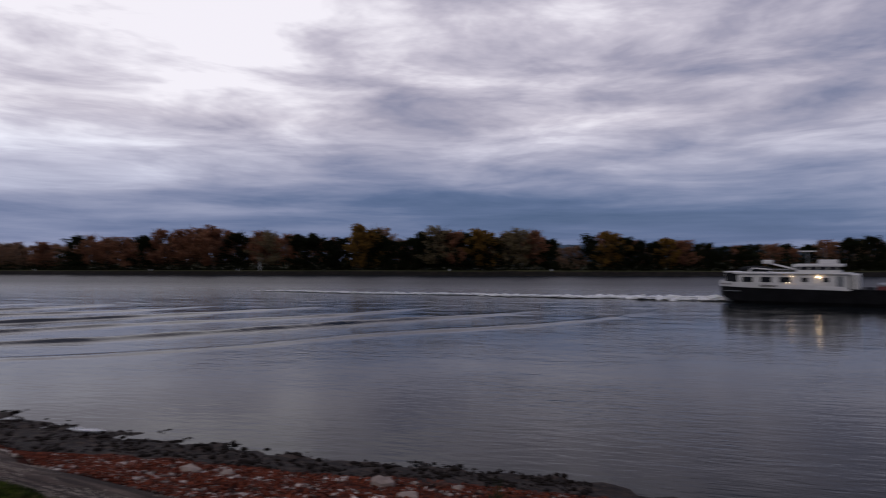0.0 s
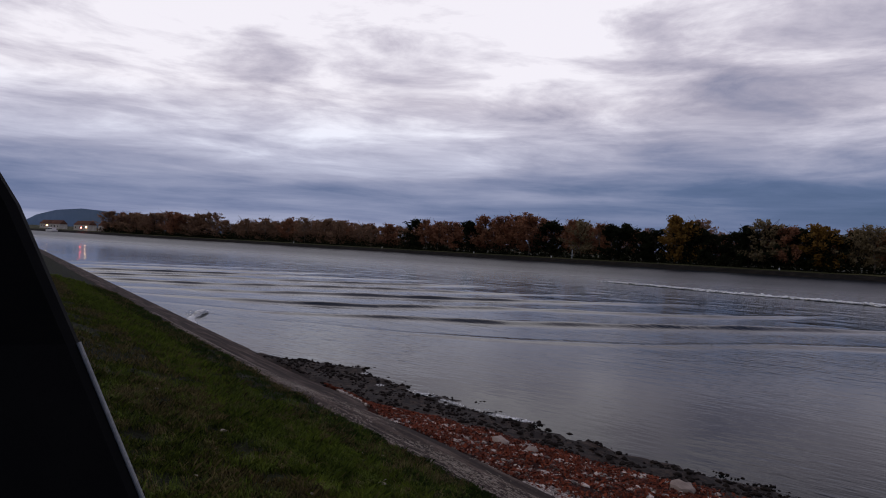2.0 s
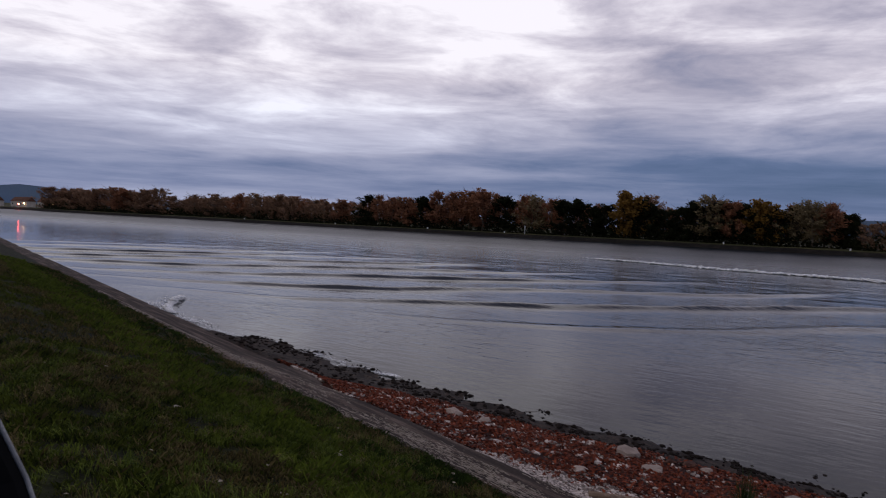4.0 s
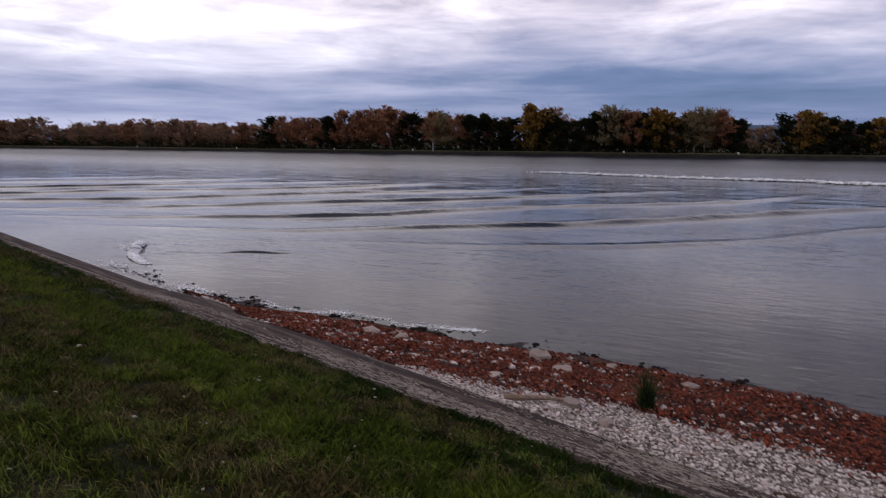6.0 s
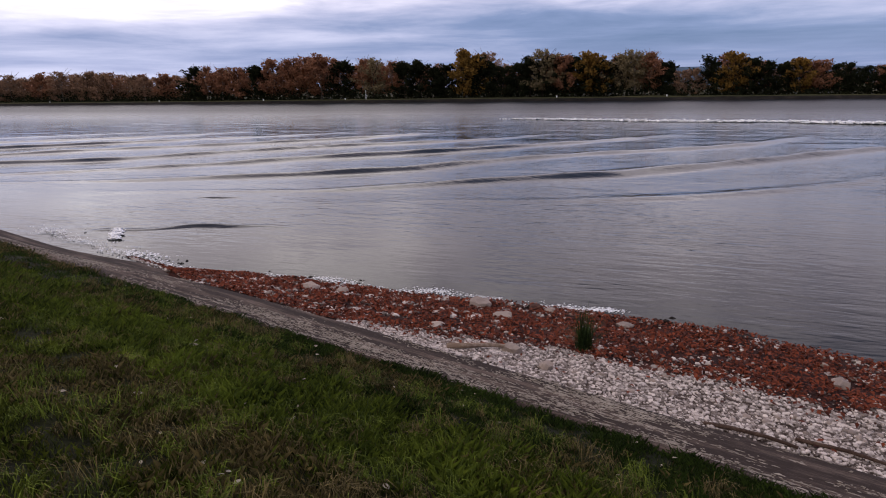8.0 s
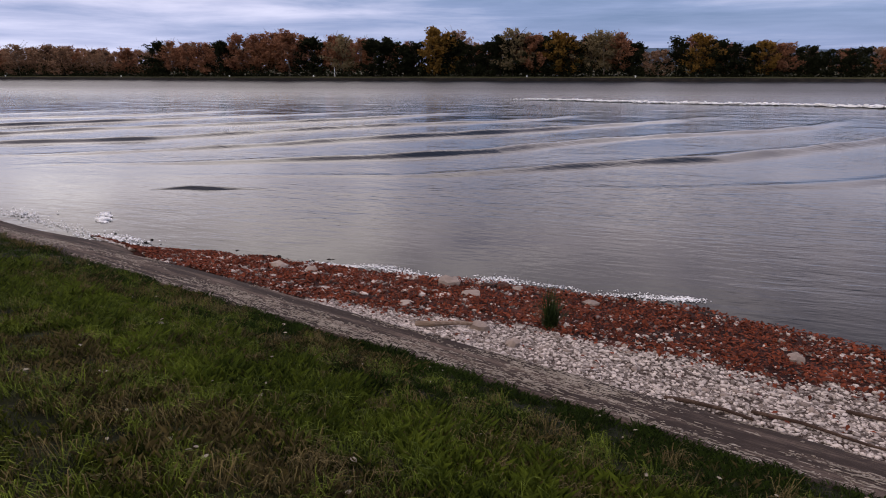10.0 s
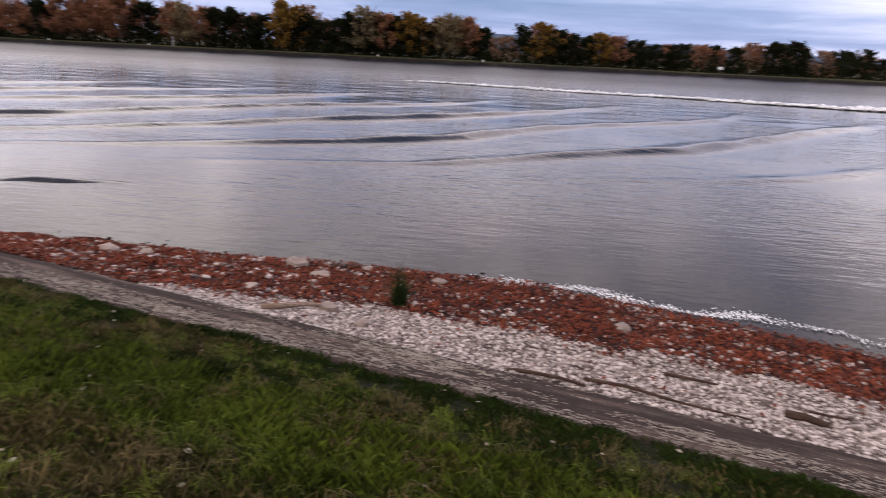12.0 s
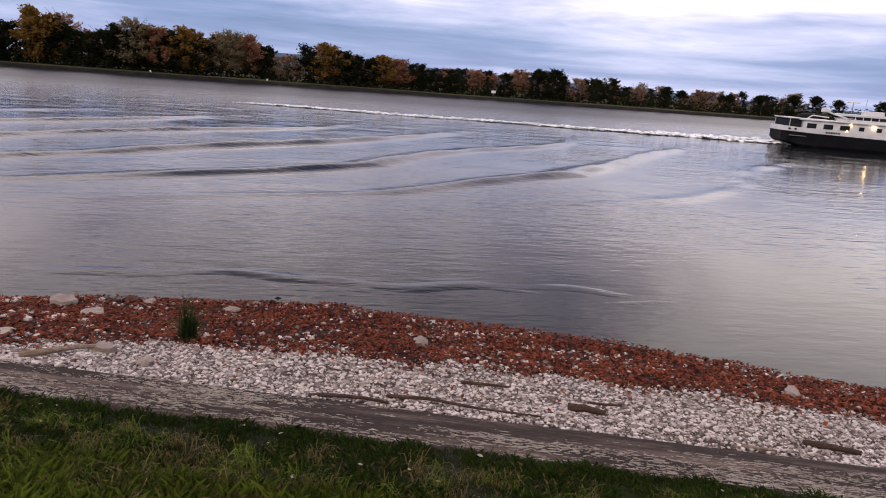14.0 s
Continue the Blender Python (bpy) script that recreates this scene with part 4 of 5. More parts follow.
# ---- stones, leaves and driftwood on the beach ----
def joined(name, verts, faces, material, parent, label, category=""):
    ob = raw(name, verts.tolist(), faces.tolist(), material, parent, label)
    return tagged(ob, label, category, "", "stuff")


def beach_spot(x, n, lift=0.0):
    y = at_shore(x, n)
    return x, y, beach_z(x, n) + bed_bump(x, y, n) + lift


def pebble_fields():
    rng = np.random.default_rng(21)
    spots, sizes = [], []
    while len(spots) < 32000:
        x = rng.uniform(-6.5, 13.5)
        e = white_edge(x)
        n = rng.uniform(0.0, max(e, 0) + 0.7)
        if n > e and rng.random() < (0.7 + 0.25 * min(1.0, (n - e) / 0.5) if e > 0.1 else 0.96):
            continue
        spots.append(beach_spot(x, n, 0.005))
        sizes.append(0.010 + 0.028 * rng.random() ** 2.2)
    v, f = lumps(len(spots), lambda i: spots[i], lambda i: sizes[i], rng, 1, 0.62)
    joined("pebbles", v, f, PEBBLE, BEACH, "pale rounded cobbles")
    spots, sizes = [], []
    while len(spots) < 4200:
        x = rng.uniform(-15, 14)
        w, e = float(beach_width(x)), white_edge(x)
        lo = max(e, lead(x), 0.05)
        n = rng.uniform(lo, max(lo + 0.02, w))
        if noise.noise(Vector((x * 0.8, n * 1.4, 5))) + 0.6 * rng.random() + 0.25 * (x < -3.5) < 0.3:
            continue
        spots.append(beach_spot(x, n, 0.01))
        sizes.append(0.018 + (0.075 if x < -3 else 0.045) * rng.random() ** 2.5)
    v, f = lumps(len(spots), lambda i: spots[i], lambda i: sizes[i], rng, 1, 0.6)
    joined("pebbles", v, f, PEBBLE, BEACH, "scattered stones among the leaves")
    spots, sizes = [], []
    while len(spots) < 2600:
        x = rng.uniform(-22, 0)
        w = float(beach_width(x))
        n = w + rng.uniform(-0.3, float(np.interp(x, [-22, -18, -12, -5, 0, 12], [2.5, 4.4, 4.2, 3.0, 2.4, 2.0])))
        if noise.noise(Vector((x * 0.9, n * 1.2, 3))) + 0.5 * rng.random() < 0.22:
            continue
        spots.append(beach_spot(x, n, 0.01))
        sizes.append(0.025 + 0.065 * rng.random() ** 2.2)
    v, f = lumps(len(spots), lambda i: spots[i], lambda i: sizes[i], rng, 1, 0.6)
    joined("pebbles", v, f, WET_STONE, BEACH, "dark wet stones at the waterline")


def leaf_litter():
    rng = np.random.default_rng(22)
    verts, faces = [], []
    count = 0
    while count < 38000:
        x = rng.uniform(-16, 14)
        w, e = float(beach_width(x)), white_edge(x)
        lo = max(e - 1.8, lead(x), 0.02)
        n = rng.uniform(lo, max(lo, w) + 0.1)
        if n < e and rng.random() < (0.82 if n > e - 0.4 else 0.985):
            continue
        if noise.noise(Vector((x * 1.1, n * 1.9, 8))) < -0.25 and rng.random() < 0.75:
            continue
        cx, cy, cz = beach_spot(x, n, rng.uniform(0.006, 0.06))
        s = rng.uniform(0.022, 0.055)
        a, b = rng.random() * 6.283, rng.normal(0, 0.5)
        ux, uy, uz = math.cos(a) * math.cos(b) * s, math.sin(a) * math.cos(b) * s, math.sin(b) * s
        vx, vy = -math.sin(a) * s * 0.62, math.cos(a) * s * 0.62
        curl = rng.uniform(0.0, 0.5) * s
        k = len(verts)
        verts += [(cx - ux, cy - uy, cz - uz), (cx + vx, cy + vy, cz + curl), (cx + ux, cy + uy, cz + uz), (cx - vx, cy - vy, cz + curl)]
        faces += [(k, k + 1, k + 2), (k, k + 2, k + 3)]
        count += 1
    ob = raw("leaf_litter", verts, faces, LEAF_LITTER, None, "thick band of red-brown leaves washed up on the beach")
    return tagged(ob, category="leaves", kind="stuff")


def stone_meshes(material, count, seed, flat):
    rng = np.random.default_rng(seed)
    made = []
    for _ in range(count):
        v, f = lumps(1, lambda i: (0, 0, 0), lambda i: 1.0, rng, 1, flat)
        v = v * (1 + 0.12 * (rng.random((len(v), 1)) - 0.5))
        mesh = bpy.data.meshes.new("stone")
        mesh.from_pydata(v.tolist(), [], f.tolist())
        mesh.materials.append(material)
        mesh.polygons.foreach_set("use_smooth", np.ones(len(mesh.polygons), dtype=bool))
        made.append(mesh)
    return made


def single_stones():
    rng = random.Random(31)
    pale, wet = stone_meshes(STONE, 8, 5, 0.6), stone_meshes(WET_STONE, 8, 6, 0.55)

    def drop(meshes, x, n, s):
        ob = new("stone", meshes[rng.randrange(len(meshes))])
        ob.parent = BEACH
        px, py, pz = beach_spot(x, n, s * 0.12)
        ob.matrix_basis = Matrix.Translation((px, py, pz)) @ Matrix.Rotation(rng.random() * 6.28, 4, "Z") @ Matrix.Rotation(rng.uniform(-0.3, 0.3), 4, "X") @ Matrix.Diagonal((s, s, s, 1))
    for _ in range(150):
        x = rng.uniform(-5.5, 9)
        drop(pale, x, rng.uniform(0.1, max(0.3, white_edge(x))), rng.uniform(0.03, 0.065))
    for _ in range(45):
        x = rng.uniform(-12, 9)
        drop(pale, x, rng.uniform(max(0.2, lead(x), white_edge(x)), max(lead(x) + 0.1, float(beach_width(x)) - 0.1)), rng.uniform(0.03, 0.085))
    for _ in range(120):
        x = rng.uniform(-21, -3)
        drop(wet, x, float(beach_width(x)) + rng.uniform(0.15, float(np.interp(x, [-21, -12, -3], [4.3, 4.2, 2.8]))), rng.uniform(0.04, 0.13))


def rock(x, y, size, material, label, squash=0.65, seed=0):
    rng = np.random.default_rng(seed)
    v, f = lumps(1, lambda i: (0, 0, 0), lambda i: size, rng, 2, squash)
    v = np.clip(v, -size * 0.95, size * 0.9) + size * 0.16 * (rng.random(v.shape) - 0.5)
    n = (y - float(shore_y(x))) / 1.047
    ob = raw("rock", v.tolist(), f.tolist(), material, None, label)
    ob.matrix_world = pose(x, y, beach_z(x, n) + size * 0.2, 0, 0, seed * 40)
    return tagged(ob, label, "rock", "rocks on the beach")


def branch(pts, r0, r1, material, label, name="driftwood"):
    bm = bmesh.new()
    k = len(pts) - 1
    for i in range(k):
        a, b = r0 + (r1 - r0) * i / k, r0 + (r1 - r0) * (i + 1) / k
        rod(bm, pts[i], pts[i + 1], a, b, 8)
        if i:
            bmesh.ops.create_icosphere(bm, subdivisions=1, radius=a * 1.02, matrix=Matrix.Translation(pts[i]))
    ob = part(name, bm, material, None, label)
    return tagged(ob, label, "driftwood", "driftwood on the beach")


def lying(x, y, lift):
    n = (y - float(shore_y(x))) / 1.047
    return Vector((x, y, beach_z(x, n) + bumps_at(x, y, 1.1, 0.05) + lift))


def reed_tuft(x, y):
    thing = empty("plant", Matrix.Translation(lying(x, y, -0.02)), "dark green reedy tuft growing between beach cobbles", "plant")
    rng = random.Random(12)

    def blades(count, tall, lean, wide):
        bm = bmesh.new()
        for _ in range(count):
            a = rng.random() * 6.28
            h, l = tall * rng.uniform(0.55, 1.0), lean * rng.random()
            bx, by = rng.gauss(0, 0.05), rng.gauss(0, 0.05)
            dx, dy = math.cos(a), math.sin(a)
            last = None
            for k in range(5):
                s = k / 4
                w = wide * (1 - s * 0.92)
                px, py = bx + dx * l * s * s, by + dy * l * s * s
                now = [bm.verts.new((px - dy * w, py + dx * w, h * s)), bm.verts.new((px + dy * w, py - dx * w, h * s))]
                if last:
                    bm.faces.new((last[0], last[1], now[1], now[0]))
                last = now
        return bm
    part("stem_tuft", blades(80, 0.8, 0.26, 0.011), REED, thing)
    part("leaf_tuft", blades(170, 0.46, 0.5, 0.012), REED, thing)
    part("dead_leaf_tuft", blades(40, 0.16, 0.5, 0.012), DRY_BLADE, thing, "withered brown leaves at the base")
    return thing


pebble_fields()
leaf_litter()
rock(-3.95, 13.0, 0.26, STONE, "large pale angular rock at the waterline", 0.6, 1)
rock(-7.8, 12.5, 0.22, STONE, "large pale rock among red leaves", 0.55, 2)
rock(-7.1, 12.7, 0.18, STONE, "pale rock among red leaves", 0.5, 3)
rock(-0.9, 12.7, 0.17, STONE, "flat pale rock near the water", 0.45, 4)
rock(-3.2, 12.1, 0.19, STONE, "flat pale rock lying in leaves", 0.35, 5)
rock(-2.85, 13.4, 0.17, RED_STONE, "reddish brown rock at the waterline", 0.45, 6)
rock(-3.2, 13.35, 0.12, RED_STONE, "small reddish brown rock at the waterline", 0.5, 7)
rock(-2.5, 13.3, 0.14, STONE, "small pale rock at the waterline", 0.5, 8)
rock(-3.9, 10.4, 0.17, STONE, "flat pale slab of rock beside driftwood", 0.35, 9)
rock(-2.3, 9.6, 0.15, STONE, "pale blocky rock among cobbles", 0.7, 10)
rock(2.4, 10.6, 0.15, STONE, "pale rock in the red leaves", 0.6, 11)
rock(7.95, 8.5, 0.14, STONE, "upright pale rock in the leaves", 0.95, 12)
rock(-1.6, 9.0, 0.13, STONE, "grey angular rock among cobbles", 0.8, 13)
branch([lying(-3.2, 9.15, 0.04), lying(-2.9, 9.2, 0.07), lying(-2.6, 9.45, 0.09), lying(-2.35, 9.62, 0.08)], 0.05, 0.028, DRIFTWOOD, "bleached driftwood log lying on the cobbles")
branch([lying(0.55, 7.78, 0.02), lying(0.85, 7.66, 0.05), lying(1.2, 7.62, 0.04), lying(1.5, 7.5, 0.03)], 0.03, 0.018, DARK_WOOD, "dark wet branch along the concrete foot")
branch([lying(1.5, 7.75, 0.02), lying(2.0, 7.62, 0.05), lying(2.6, 7.4, 0.03), lying(3.3, 7.05, 0.04)], 0.026, 0.012, DARK_WOOD, "long thin dark branch along the concrete foot")
branch([lying(2.65, 8.55, 0.02), lying(2.95, 8.4, 0.05), lying(3.3, 8.3, 0.03)], 0.03, 0.015, DARK_WOOD, "dark stick lying on pale cobbles")
branch([lying(3.85, 7.55, 0.03), lying(4.05, 7.45, 0.05), lying(4.25, 7.3, 0.03)], 0.06, 0.04, DARK_WOOD, "short rotten brown branch on cobbles")
branch([lying(4.2, 7.75, 0.02), lying(4.6, 7.55, 0.04)], 0.022, 0.012, DARK_WOOD, "thin dark twig on cobbles")
branch([lying(6.45, 6.45, 0.03), lying(6.7, 6.3, 0.06), lying(7.0, 6.15, 0.04)], 0.05, 0.03, DARK_WOOD, "dark broken branch on cobbles")
branch([lying(5.5, 6.3, 0.02), lying(5.85, 6.15, 0.03)], 0.02, 0.012, DRIFTWOOD, "short bleached stick beside the concrete")
reed_tuft(-1.3, 10.4)


# ---- revetment flakes ----
def spalls():
    rng = np.random.default_rng(41)
    v0, f0 = ico(1)
    vs, fs = [], []
    way = np.array([1.0, -SLOPE, 0.0]) / math.hypot(1, SLOPE)
    side = np.array([SLOPE, 1.0, 0.0]) / math.hypot(1, SLOPE)
    count = 0
    while count < 15000:
        x = rng.uniform(-26, 12)
        n = -strip_top(x) * (0.99 - 0.97 * rng.random() ** 1.1)
        worn = noise.noise(Vector((x * 0.45, n * 1.2, 2.0))) + 0.5 * noise.noise(Vector((x * 1.7, n * 4.0, 6.0))) + 0.16 * (x > -1) - 0.08 * (n > -0.7)
        if rng.random() > 0.22 + worn * 0.9:
            continue
        fz = float(foot_z(x))
        z = bank_z(n) + 0.035 if n < -1.62 else fz + (1.27 - fz) * (-n / 1.62) + bumps_at(x, n * 3, 0.8, 0.02) + 0.012
        long, wide = 0.010 + 0.065 * rng.random() ** 2.6, rng.uniform(0.004, 0.013)
        p = np.array([x, at_shore(x, n), z + 0.002])
        shape = v0[:, :1] * way * long + v0[:, 1:2] * (side + (0, 0, -0.32)) * wide + v0[:, 2:3] * np.array([0, 0, 0.006])
        shape = shape * (1 + 0.3 * (rng.random((len(v0), 1)) - 0.5))
        fs.append(f0 + len(v0) * count)
        vs.append(shape + p)
        count += 1
    joined("flakes", np.concatenate(vs), np.concatenate(fs), SPALL, STRIP, "pale spalled flakes of concrete")


spalls()


# ---- grass ----
def bank_point(x, n):
    y = at_shore(x, n)
    return x, y, bank_z(n) + (bumps_at(x, y, 0.9, 0.06) + bumps_at(x + 9, y, 2.3, 0.03)) * min(1, max(0, (-2.1 - n) / 1.2))


def grass(name, count, seed, low, high, material, label, tall, wide, keep):
    rng = np.random.default_rng(seed)
    verts, faces = [], []
    done = 0
    while done < count:
        x = rng.uniform(-8.5, 8.0) if rng.random() < 0.72 else rng.uniform(-34, -8.5)
        n = rng.uniform(low, high)
        if n > -strip_top(x) + 0.06 * rng.random() or not keep(x, n, rng.random()):
            continue
        bx, by, bz = bank_point(x, n)
        if bx * bx + by * by < 0.5:
            continue
        far = 1.0 if x > -9 else 1.0 + (-9 - x) * 0.06
        lush = 0.45 + 1.2 * min(1.0, max(0.0, 0.45 + tuft(x, n)))
        for _ in range(4):
            a = rng.random() * 6.283
            px, py = bx + rng.normal(0, 0.03 * far), by + rng.normal(0, 0.03 * far)
            h = tall * rng.uniform(0.5, 1.25) * lush
            w = wide * far * rng.uniform(0.6, 1.2)
            lean = h * rng.uniform(0.15, 1.0)
            dx, dy = math.cos(a), math.sin(a)
            k = len(verts)
            verts += [(px - dy * w, py + dx * w, bz - 0.015), (px + dy * w, py - dx * w, bz - 0.015), (px + dx * lean * 0.4 + dy * w * 0.7, py + dy * lean * 0.4 - dx * w * 0.7, bz + h * 0.62), (px + dx * lean, py + dy * lean, bz + h * 0.9)]
            faces += [(k, k + 1, k + 2), (k, k + 2, k + 3)]
        done += 4
    ob = raw(name, verts, faces, material, None, label)
    return tagged(ob, label, "grass", "", "stuff")


def tuft(x, n):
    return noise.noise(Vector((x * 3.1, n * 3.1, 9.1))) + 0.5 * noise.noise(Vector((x * 0.9, n * 1.1, 2.1)))


def dry_spot(x, n):
    return noise.noise(Vector((x * 0.55, n * 0.8, 4.4))) + 0.27 * (n < -4.9) - 0.3 * float(smooth01(x, -2.0, 1.0))


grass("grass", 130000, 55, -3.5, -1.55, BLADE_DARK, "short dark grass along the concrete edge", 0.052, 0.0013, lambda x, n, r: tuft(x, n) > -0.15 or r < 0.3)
grass("grass", 200000, 51, -7.5, -3.2, BLADE, "green grass on the embankment slope", 0.058, 0.0013, lambda x, n, r: (dry_spot(x, n) < 0.22 or r < 0.3) and (tuft(x, n) > -0.1 or r < 0.25))
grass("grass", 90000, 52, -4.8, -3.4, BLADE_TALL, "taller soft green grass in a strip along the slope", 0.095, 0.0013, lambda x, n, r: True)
grass("dry_grass", 130000, 53, -7.5, -2.0, DRY_BLADE, "dry yellowish grass patches on the embankment", 0.07, 0.0012, lambda x, n, r: dry_spot(x, n) > 0.08 or r < 0.10)
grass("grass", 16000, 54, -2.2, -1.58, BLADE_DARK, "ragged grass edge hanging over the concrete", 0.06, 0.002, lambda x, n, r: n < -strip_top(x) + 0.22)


def tussocks():
    """Matted clumps of long bent blades on the upper slope."""
    rng = np.random.default_rng(71)
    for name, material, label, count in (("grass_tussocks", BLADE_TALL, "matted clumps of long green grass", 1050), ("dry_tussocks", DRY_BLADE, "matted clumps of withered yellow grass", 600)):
        verts, faces = [], []
        for _ in range(count):
            x, n = rng.uniform(-9, 6.5), rng.uniform(-7.4, -2.3)
            bx, by, bz = bank_point(x, n)
            if bx * bx + by * by < 0.9:
                continue
            big, way = rng.uniform(0.5, 1.25), rng.random() * 6.283
            for _ in range(34):
                a = way + rng.normal(0, 1.1)
                h, w = 0.11 * big * rng.uniform(0.5, 1.1), 0.0022 * rng.uniform(0.6, 1.3)
                lean = 0.16 * big * rng.uniform(0.3, 1.2)
                px, py = bx + rng.normal(0, 0.05 * big), by + rng.normal(0, 0.05 * big)
                dx, dy = math.cos(a), math.sin(a)
                k = len(verts)
                verts += [(px - dy * w, py + dx * w, bz - 0.01), (px + dy * w, py - dx * w, bz - 0.01), (px + dx * lean * 0.45 + dy * w, py + dy * lean * 0.45 - dx * w, bz + h), (px + dx * lean * 0.45 - dy * w, py + dy * lean * 0.45 + dx * w, bz + h), (px + dx * lean, py + dy * lean, bz + h * 0.7)]
                faces += [(k, k + 1, k + 2, k + 3), (k + 3, k + 2, k + 4)]
        tagged(raw(name, verts, faces, material, None, label), label, "grass", "", "stuff")


tussocks()


def fallen_leaves():
    rng = random.Random(61)
    mesh = bpy.data.meshes.new("fallen_leaf")
    mesh.from_pydata([(-1, 0, 0), (-0.3, 0.55, 0.22), (0.7, 0.4, 0.12), (1.1, 0, 0.05), (0.5, -0.5, 0.2), (-0.4, -0.5, 0.1), (-1, 0, 0.06), (-0.3, 0.55, 0.28), (0.7, 0.4, 0.18), (1.1, 0, 0.11), (0.5, -0.5, 0.26), (-0.4, -0.5, 0.16)], [], [(0, 1, 2, 3, 4, 5), (11, 10, 9, 8, 7, 6)] + [(i, (i + 1) % 6, 6 + (i + 1) % 6, 6 + i) for i in range(6)])
    mesh.materials.append(LITTER_WHITE)
    spots = [(-4.6, 5.3, 0.055), (-3.4, 3.4, 0.045), (-2.6, 3.8, 0.05), (-6.1, 4.3, 0.06), (-5.0, 4.7, 0.03), (-2.4, 3.9, 0.04)]
    for _ in range(110):
        spots.append((rng.uniform(-9, 5.5), None, rng.uniform(0.012, 0.032)))
    for x, y, s in spots:
        n = rng.uniform(-6.8, -1.8) if y is None else (y - float(shore_y(x))) / 1.047
        px, py, pz = bank_point(x, n)
        ob = new("fallen_leaf", mesh)
        ob.matrix_world = Matrix.Translation((px, py, pz + 0.05)) @ Matrix.Rotation(rng.random() * 6.28, 4, "Z") @ Matrix.Rotation(rng.uniform(-0.4, 0.4), 4, "X") @ Matrix.Diagonal((s, s, s, 1))
        tagged(ob, "pale curled fallen leaf lying in the grass", "leaf", "fallen leaves on the slope")


fallen_leaves()


# ---- the black pillar beside the camera ----
def dark_pillar():
    thing = empty("vehicle_pillar", None, "black vehicle window pillar with a pale rubber seal", "pillar")
    eye, reach = Vector((0.40, -0.10, 4.635)), 2.2
    edge = []
    for turn, rise in ((10.5, 0.26), (14.9, 0.124), (18.1, 0.0265), (22.2, -0.145), (27.2, -0.343), (30.5, -0.50), (32.5, -0.62), (34.0, -0.74)):
        flat = reach * math.sqrt(1 - rise * rise)
        edge.append(eye + Vector((-flat * math.cos(radians(turn)), flat * math.sin(radians(turn)), reach * rise)))
    edge.append(edge[-1] + Vector((0.02, 0.01, -0.35)))
    off = Vector((edge[-1].x, edge[-1].y, 2.6))
    thing.matrix_world = Matrix.Translation(off)
    left, away = Vector((-0.38, -0.92, 0)), Vector((-0.9, 0.38, 0))
    bm = bmesh.new()
    last = None
    for p in edge:
        p = Vector(p) - off
        now = [bm.verts.new(q) for q in (p + left * 0.006, p + left * 0.0 + away * 0.03, p + left * 0.02 + away * 0.07, p + left * 0.9 + away * 0.07, p + left * 0.9 - away * 0.03, p + left * 0.03 - away * 0.02)]
        if last:
            for i in range(6):
                j = (i + 1) % 6
                bm.faces.new((last[i], now[i], now[j], last[j]))
        else:
            bm.faces.new(now)
        last = now
    bm.faces.new(list(reversed(last)))
    bmesh.ops.recalc_face_normals(bm, faces=bm.faces)
    part("pillar_trim", bm, PILLAR, thing)
    bm = bmesh.new()
    for a, b in zip(edge[3:-1], edge[4:]):
        rod(bm, Vector(a) - off, Vector(b) - off, 0.0065, None, 8)
    part("seal", bm, SEAL, thing, "pale grey rubber seal strip")
    return thing, off


PILLAR_THING, PILLAR_AT = dark_pillar()
single_stones()


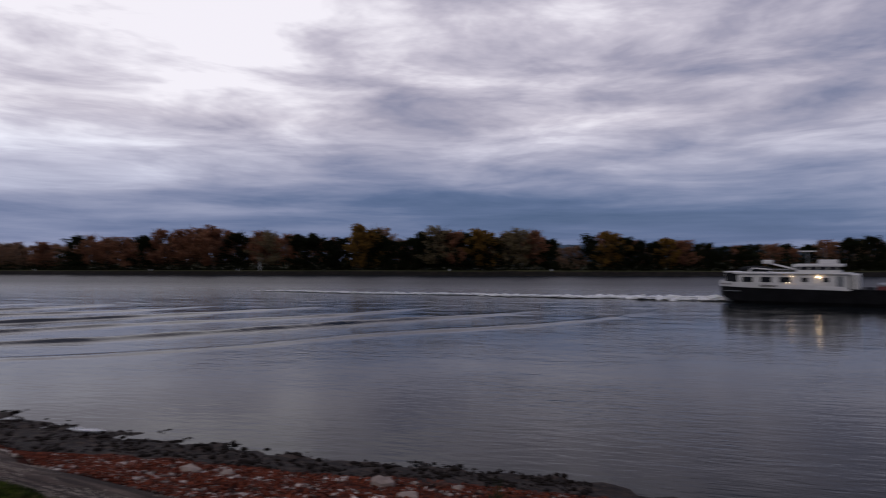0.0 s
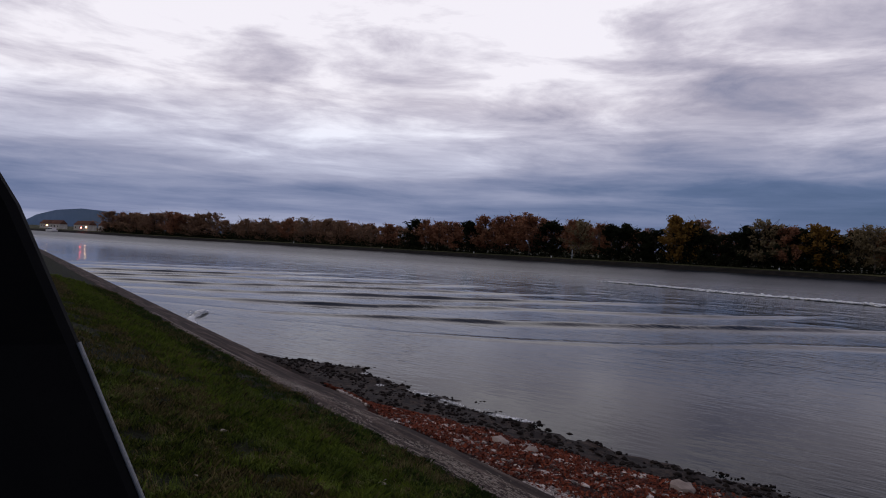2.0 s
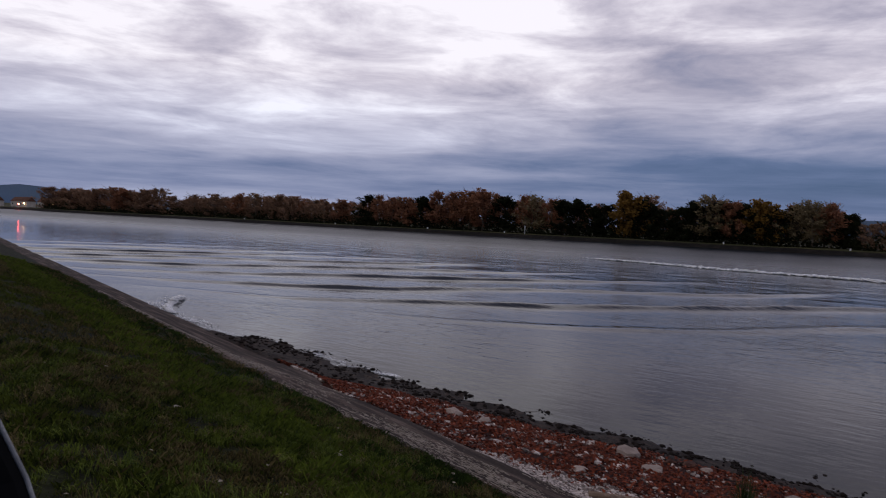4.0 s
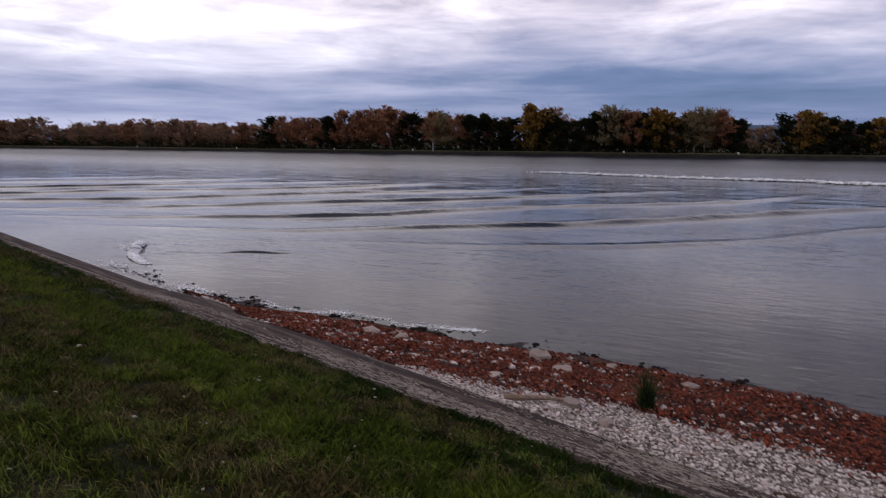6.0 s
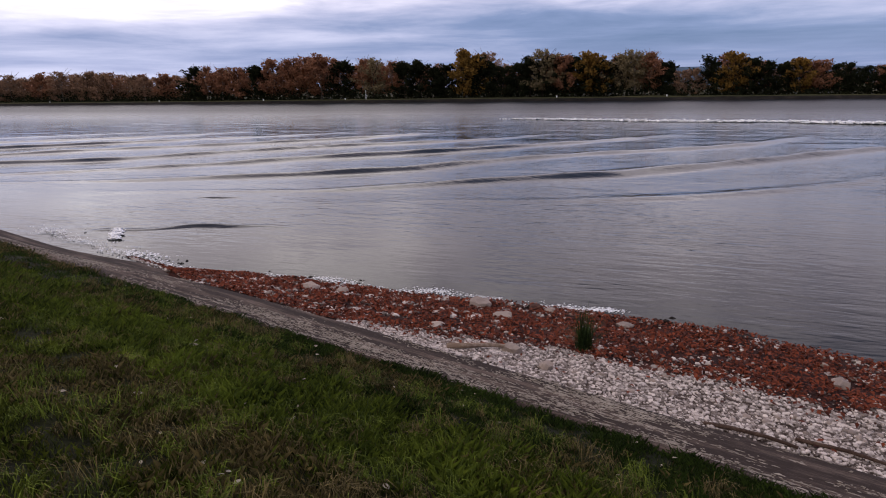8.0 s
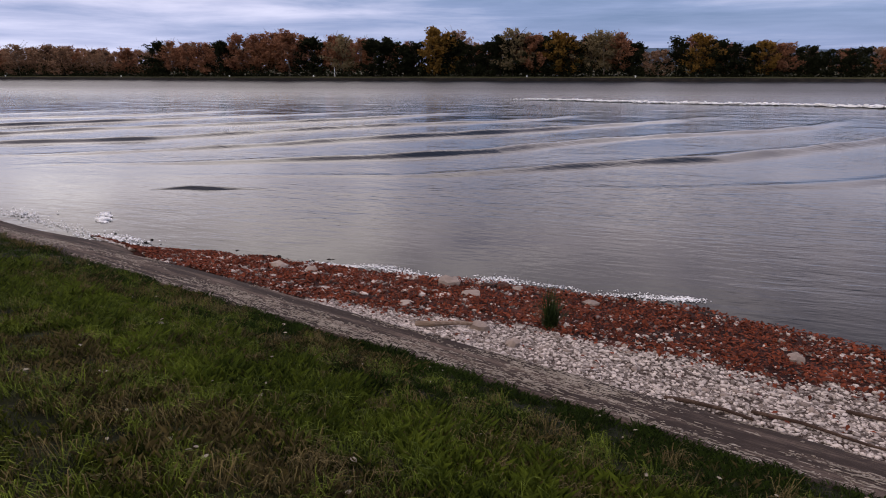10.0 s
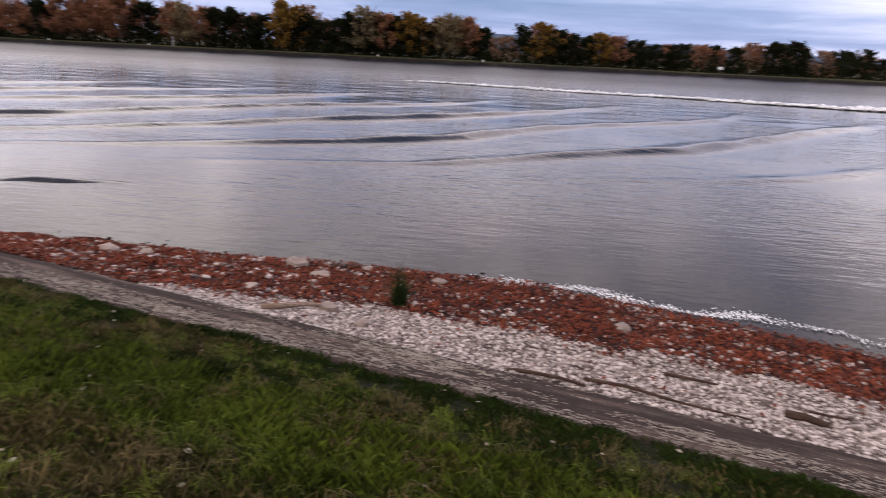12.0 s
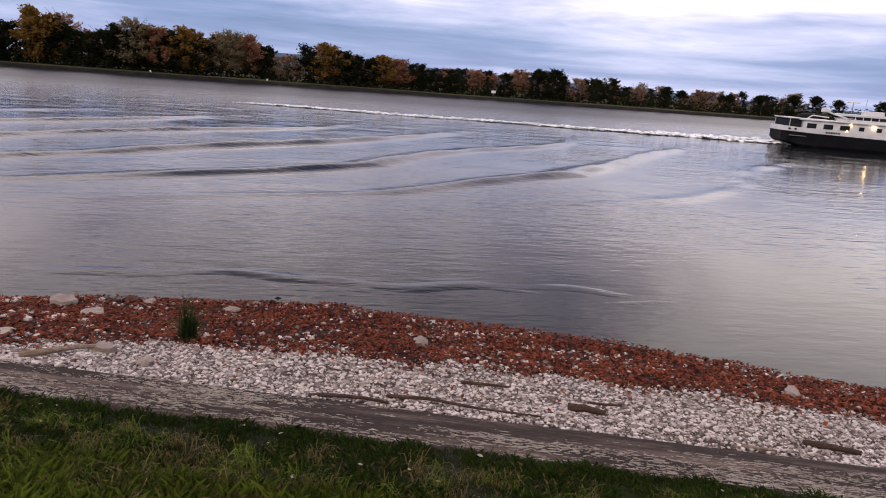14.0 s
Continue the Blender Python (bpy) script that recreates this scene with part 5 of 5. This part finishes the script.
# ---- what moves ----
def motions():
    level = [(0, -0.42), (2.2, -0.41), (4.3, -0.28), (5.5, -0.14), (7.0, 0.0), (9.0, 0.01), (11.0, 0.0), (12.5, 0.02), (14.0, 0.01)]
    walk(RIVER, [(t, pose(SHIP_SPEED * t, 0, z)) for t, z in level])
    walk(SHIP, [(t, pose(16.1 + SHIP_SPEED * t, 91.0 + SHIP_DRIFT * t, z, 0, 0, SHIP_YAW)) for t, z in level])
    walk(WAKE, [(t, pose(16.1 + SHIP_SPEED * t, 91.0 + SHIP_DRIFT * t, z + 0.07)) for t, z in level])
    walk(WASH, [(t, pose(x, y, z, 0, 0, a)) for t, x, y, z, a in (
        (0, -18.5, 18.1, -0.40, -10), (2.0, -14.3, 17.1, -0.39, -4), (4.3, -17.3, 16.9, -0.25, -8), (5.0, -16.6, 16.2, -0.18, -6),
        (5.6, -12.6, 15.2, -0.11, 3), (6.5, -9.6, 14.25, -0.02, 0), (7.2, -7.6, 13.95, 0.02, -2), (9.0, -4.5, 13.9, 0.02, 0), (11.0, -0.7, 13.75, 0.03, -3),
        (12.0, 4.6, 12.5, 0.04, -14), (13.0, 8.6, 10.7, -0.005, -24), (14.0, 11.9, 9.2, -0.035, -26))])
    # the pillar swings a little out of view
    def swung(turn):
        eye = Vector((0.40, -0.10, 0))
        return Matrix.Translation(eye) @ Matrix.Rotation(radians(-turn), 4, "Z") @ Matrix.Translation(PILLAR_AT - eye)
    walk(PILLAR_THING, [(0, swung(1.6)), (2.2, swung(1.6)), (4.3, swung(-4.2)), (14.0, swung(-4.2))])
    for swell, rows in zip(SWELLS, (
            ((0, -31.0, 32.0, -0.62, 24), (2.2, -26.8, 28.0, -0.6, 24), (4.3, -22.9, 24.2, -0.42, 23), (5.6, -20.5, 22.0, -0.17, 23), (7.0, -18.1, 20.0, -0.01, 22), (8.0, -16.4, 18.6, 0.0, 22), (9.5, -14.0, 16.4, -0.05, 18), (14.0, -8.0, 12.5, -0.6, 10)),
            ((0, -33.0, 38.0, -0.65, 30), (2.2, -29.4, 34.0, -0.62, 30), (4.3, -25.9, 30.3, -0.48, 29), (6.0, -23.0, 27.4, -0.25, 28), (8.5, -19.2, 23.8, -0.04, 25), (11.0, -15.6, 20.8, 0.0, 20), (14.0, -11.0, 17.3, 0.0, 14)),
            ((0, -12.0, 38.0, -0.65, -2), (7.0, -6.0, 26.5, -0.25, -3), (11.0, -2.2, 19.5, -0.16, -4), (12.4, -0.8, 17.2, -0.05, -4), (13.5, 0.2, 15.6, 0.01, -5), (14.0, 0.6, 15.3, 0.01, -6)),
            ((0, -4.0, 36.0, -0.65, -8), (7.0, 1.0, 25.0, -0.25, -9), (11.0, 4.2, 18.5, -0.16, -12), (12.4, 5.3, 16.6, -0.05, -14), (14.0, 6.4, 14.4, 0.0, -16)))):
        walk(swell, [(t, pose(x, y, z, 0, 0, a)) for t, x, y, z, a in rows])
    walk(BREAKER, [(t, pose(x, y, z)) for t, x, y, z in (
        (0, -44.0, 26.5, -0.42), (2.2, -37.5, 24.0, -0.41), (4.3, -32.0, 22.4, -0.27), (4.6, -31.0, 22.1, -0.24), (5.6, -27.4, 21.4, -0.12), (6.5, -23.4, 20.0, -0.04),
        (7.2, -20.1, 18.0, 0.0), (8.2, -18.7, 17.5, -0.11), (10.8, -16.6, 17.0, -0.16), (12.0, -15.0, 16.6, -0.1), (13.0, -13.5, 16.2, -0.5), (14.0, -12.5, 16.0, -0.65))])
    walk(WALL_WASH, [(t, pose(x, at_shore(x, n), z, 0, 0, -17.2)) for t, x, n, z in (
        (0, -42.0, 1.4, -0.42), (2.2, -34.0, 1.4, -0.4), (4.3, -24.8, 2.3, -0.24), (4.6, -23.6, 2.2, -0.21), (5.6, -18.0, 1.9, -0.08), (6.5, -16.2, 1.8, 0.0),
        (7.2, -15.8, 1.9, 0.05), (8.2, -15.4, 1.8, 0.05), (10.8, -14.2, 1.8, 0.02), (14.0, -13.6, 1.6, 0.0))])


motions()
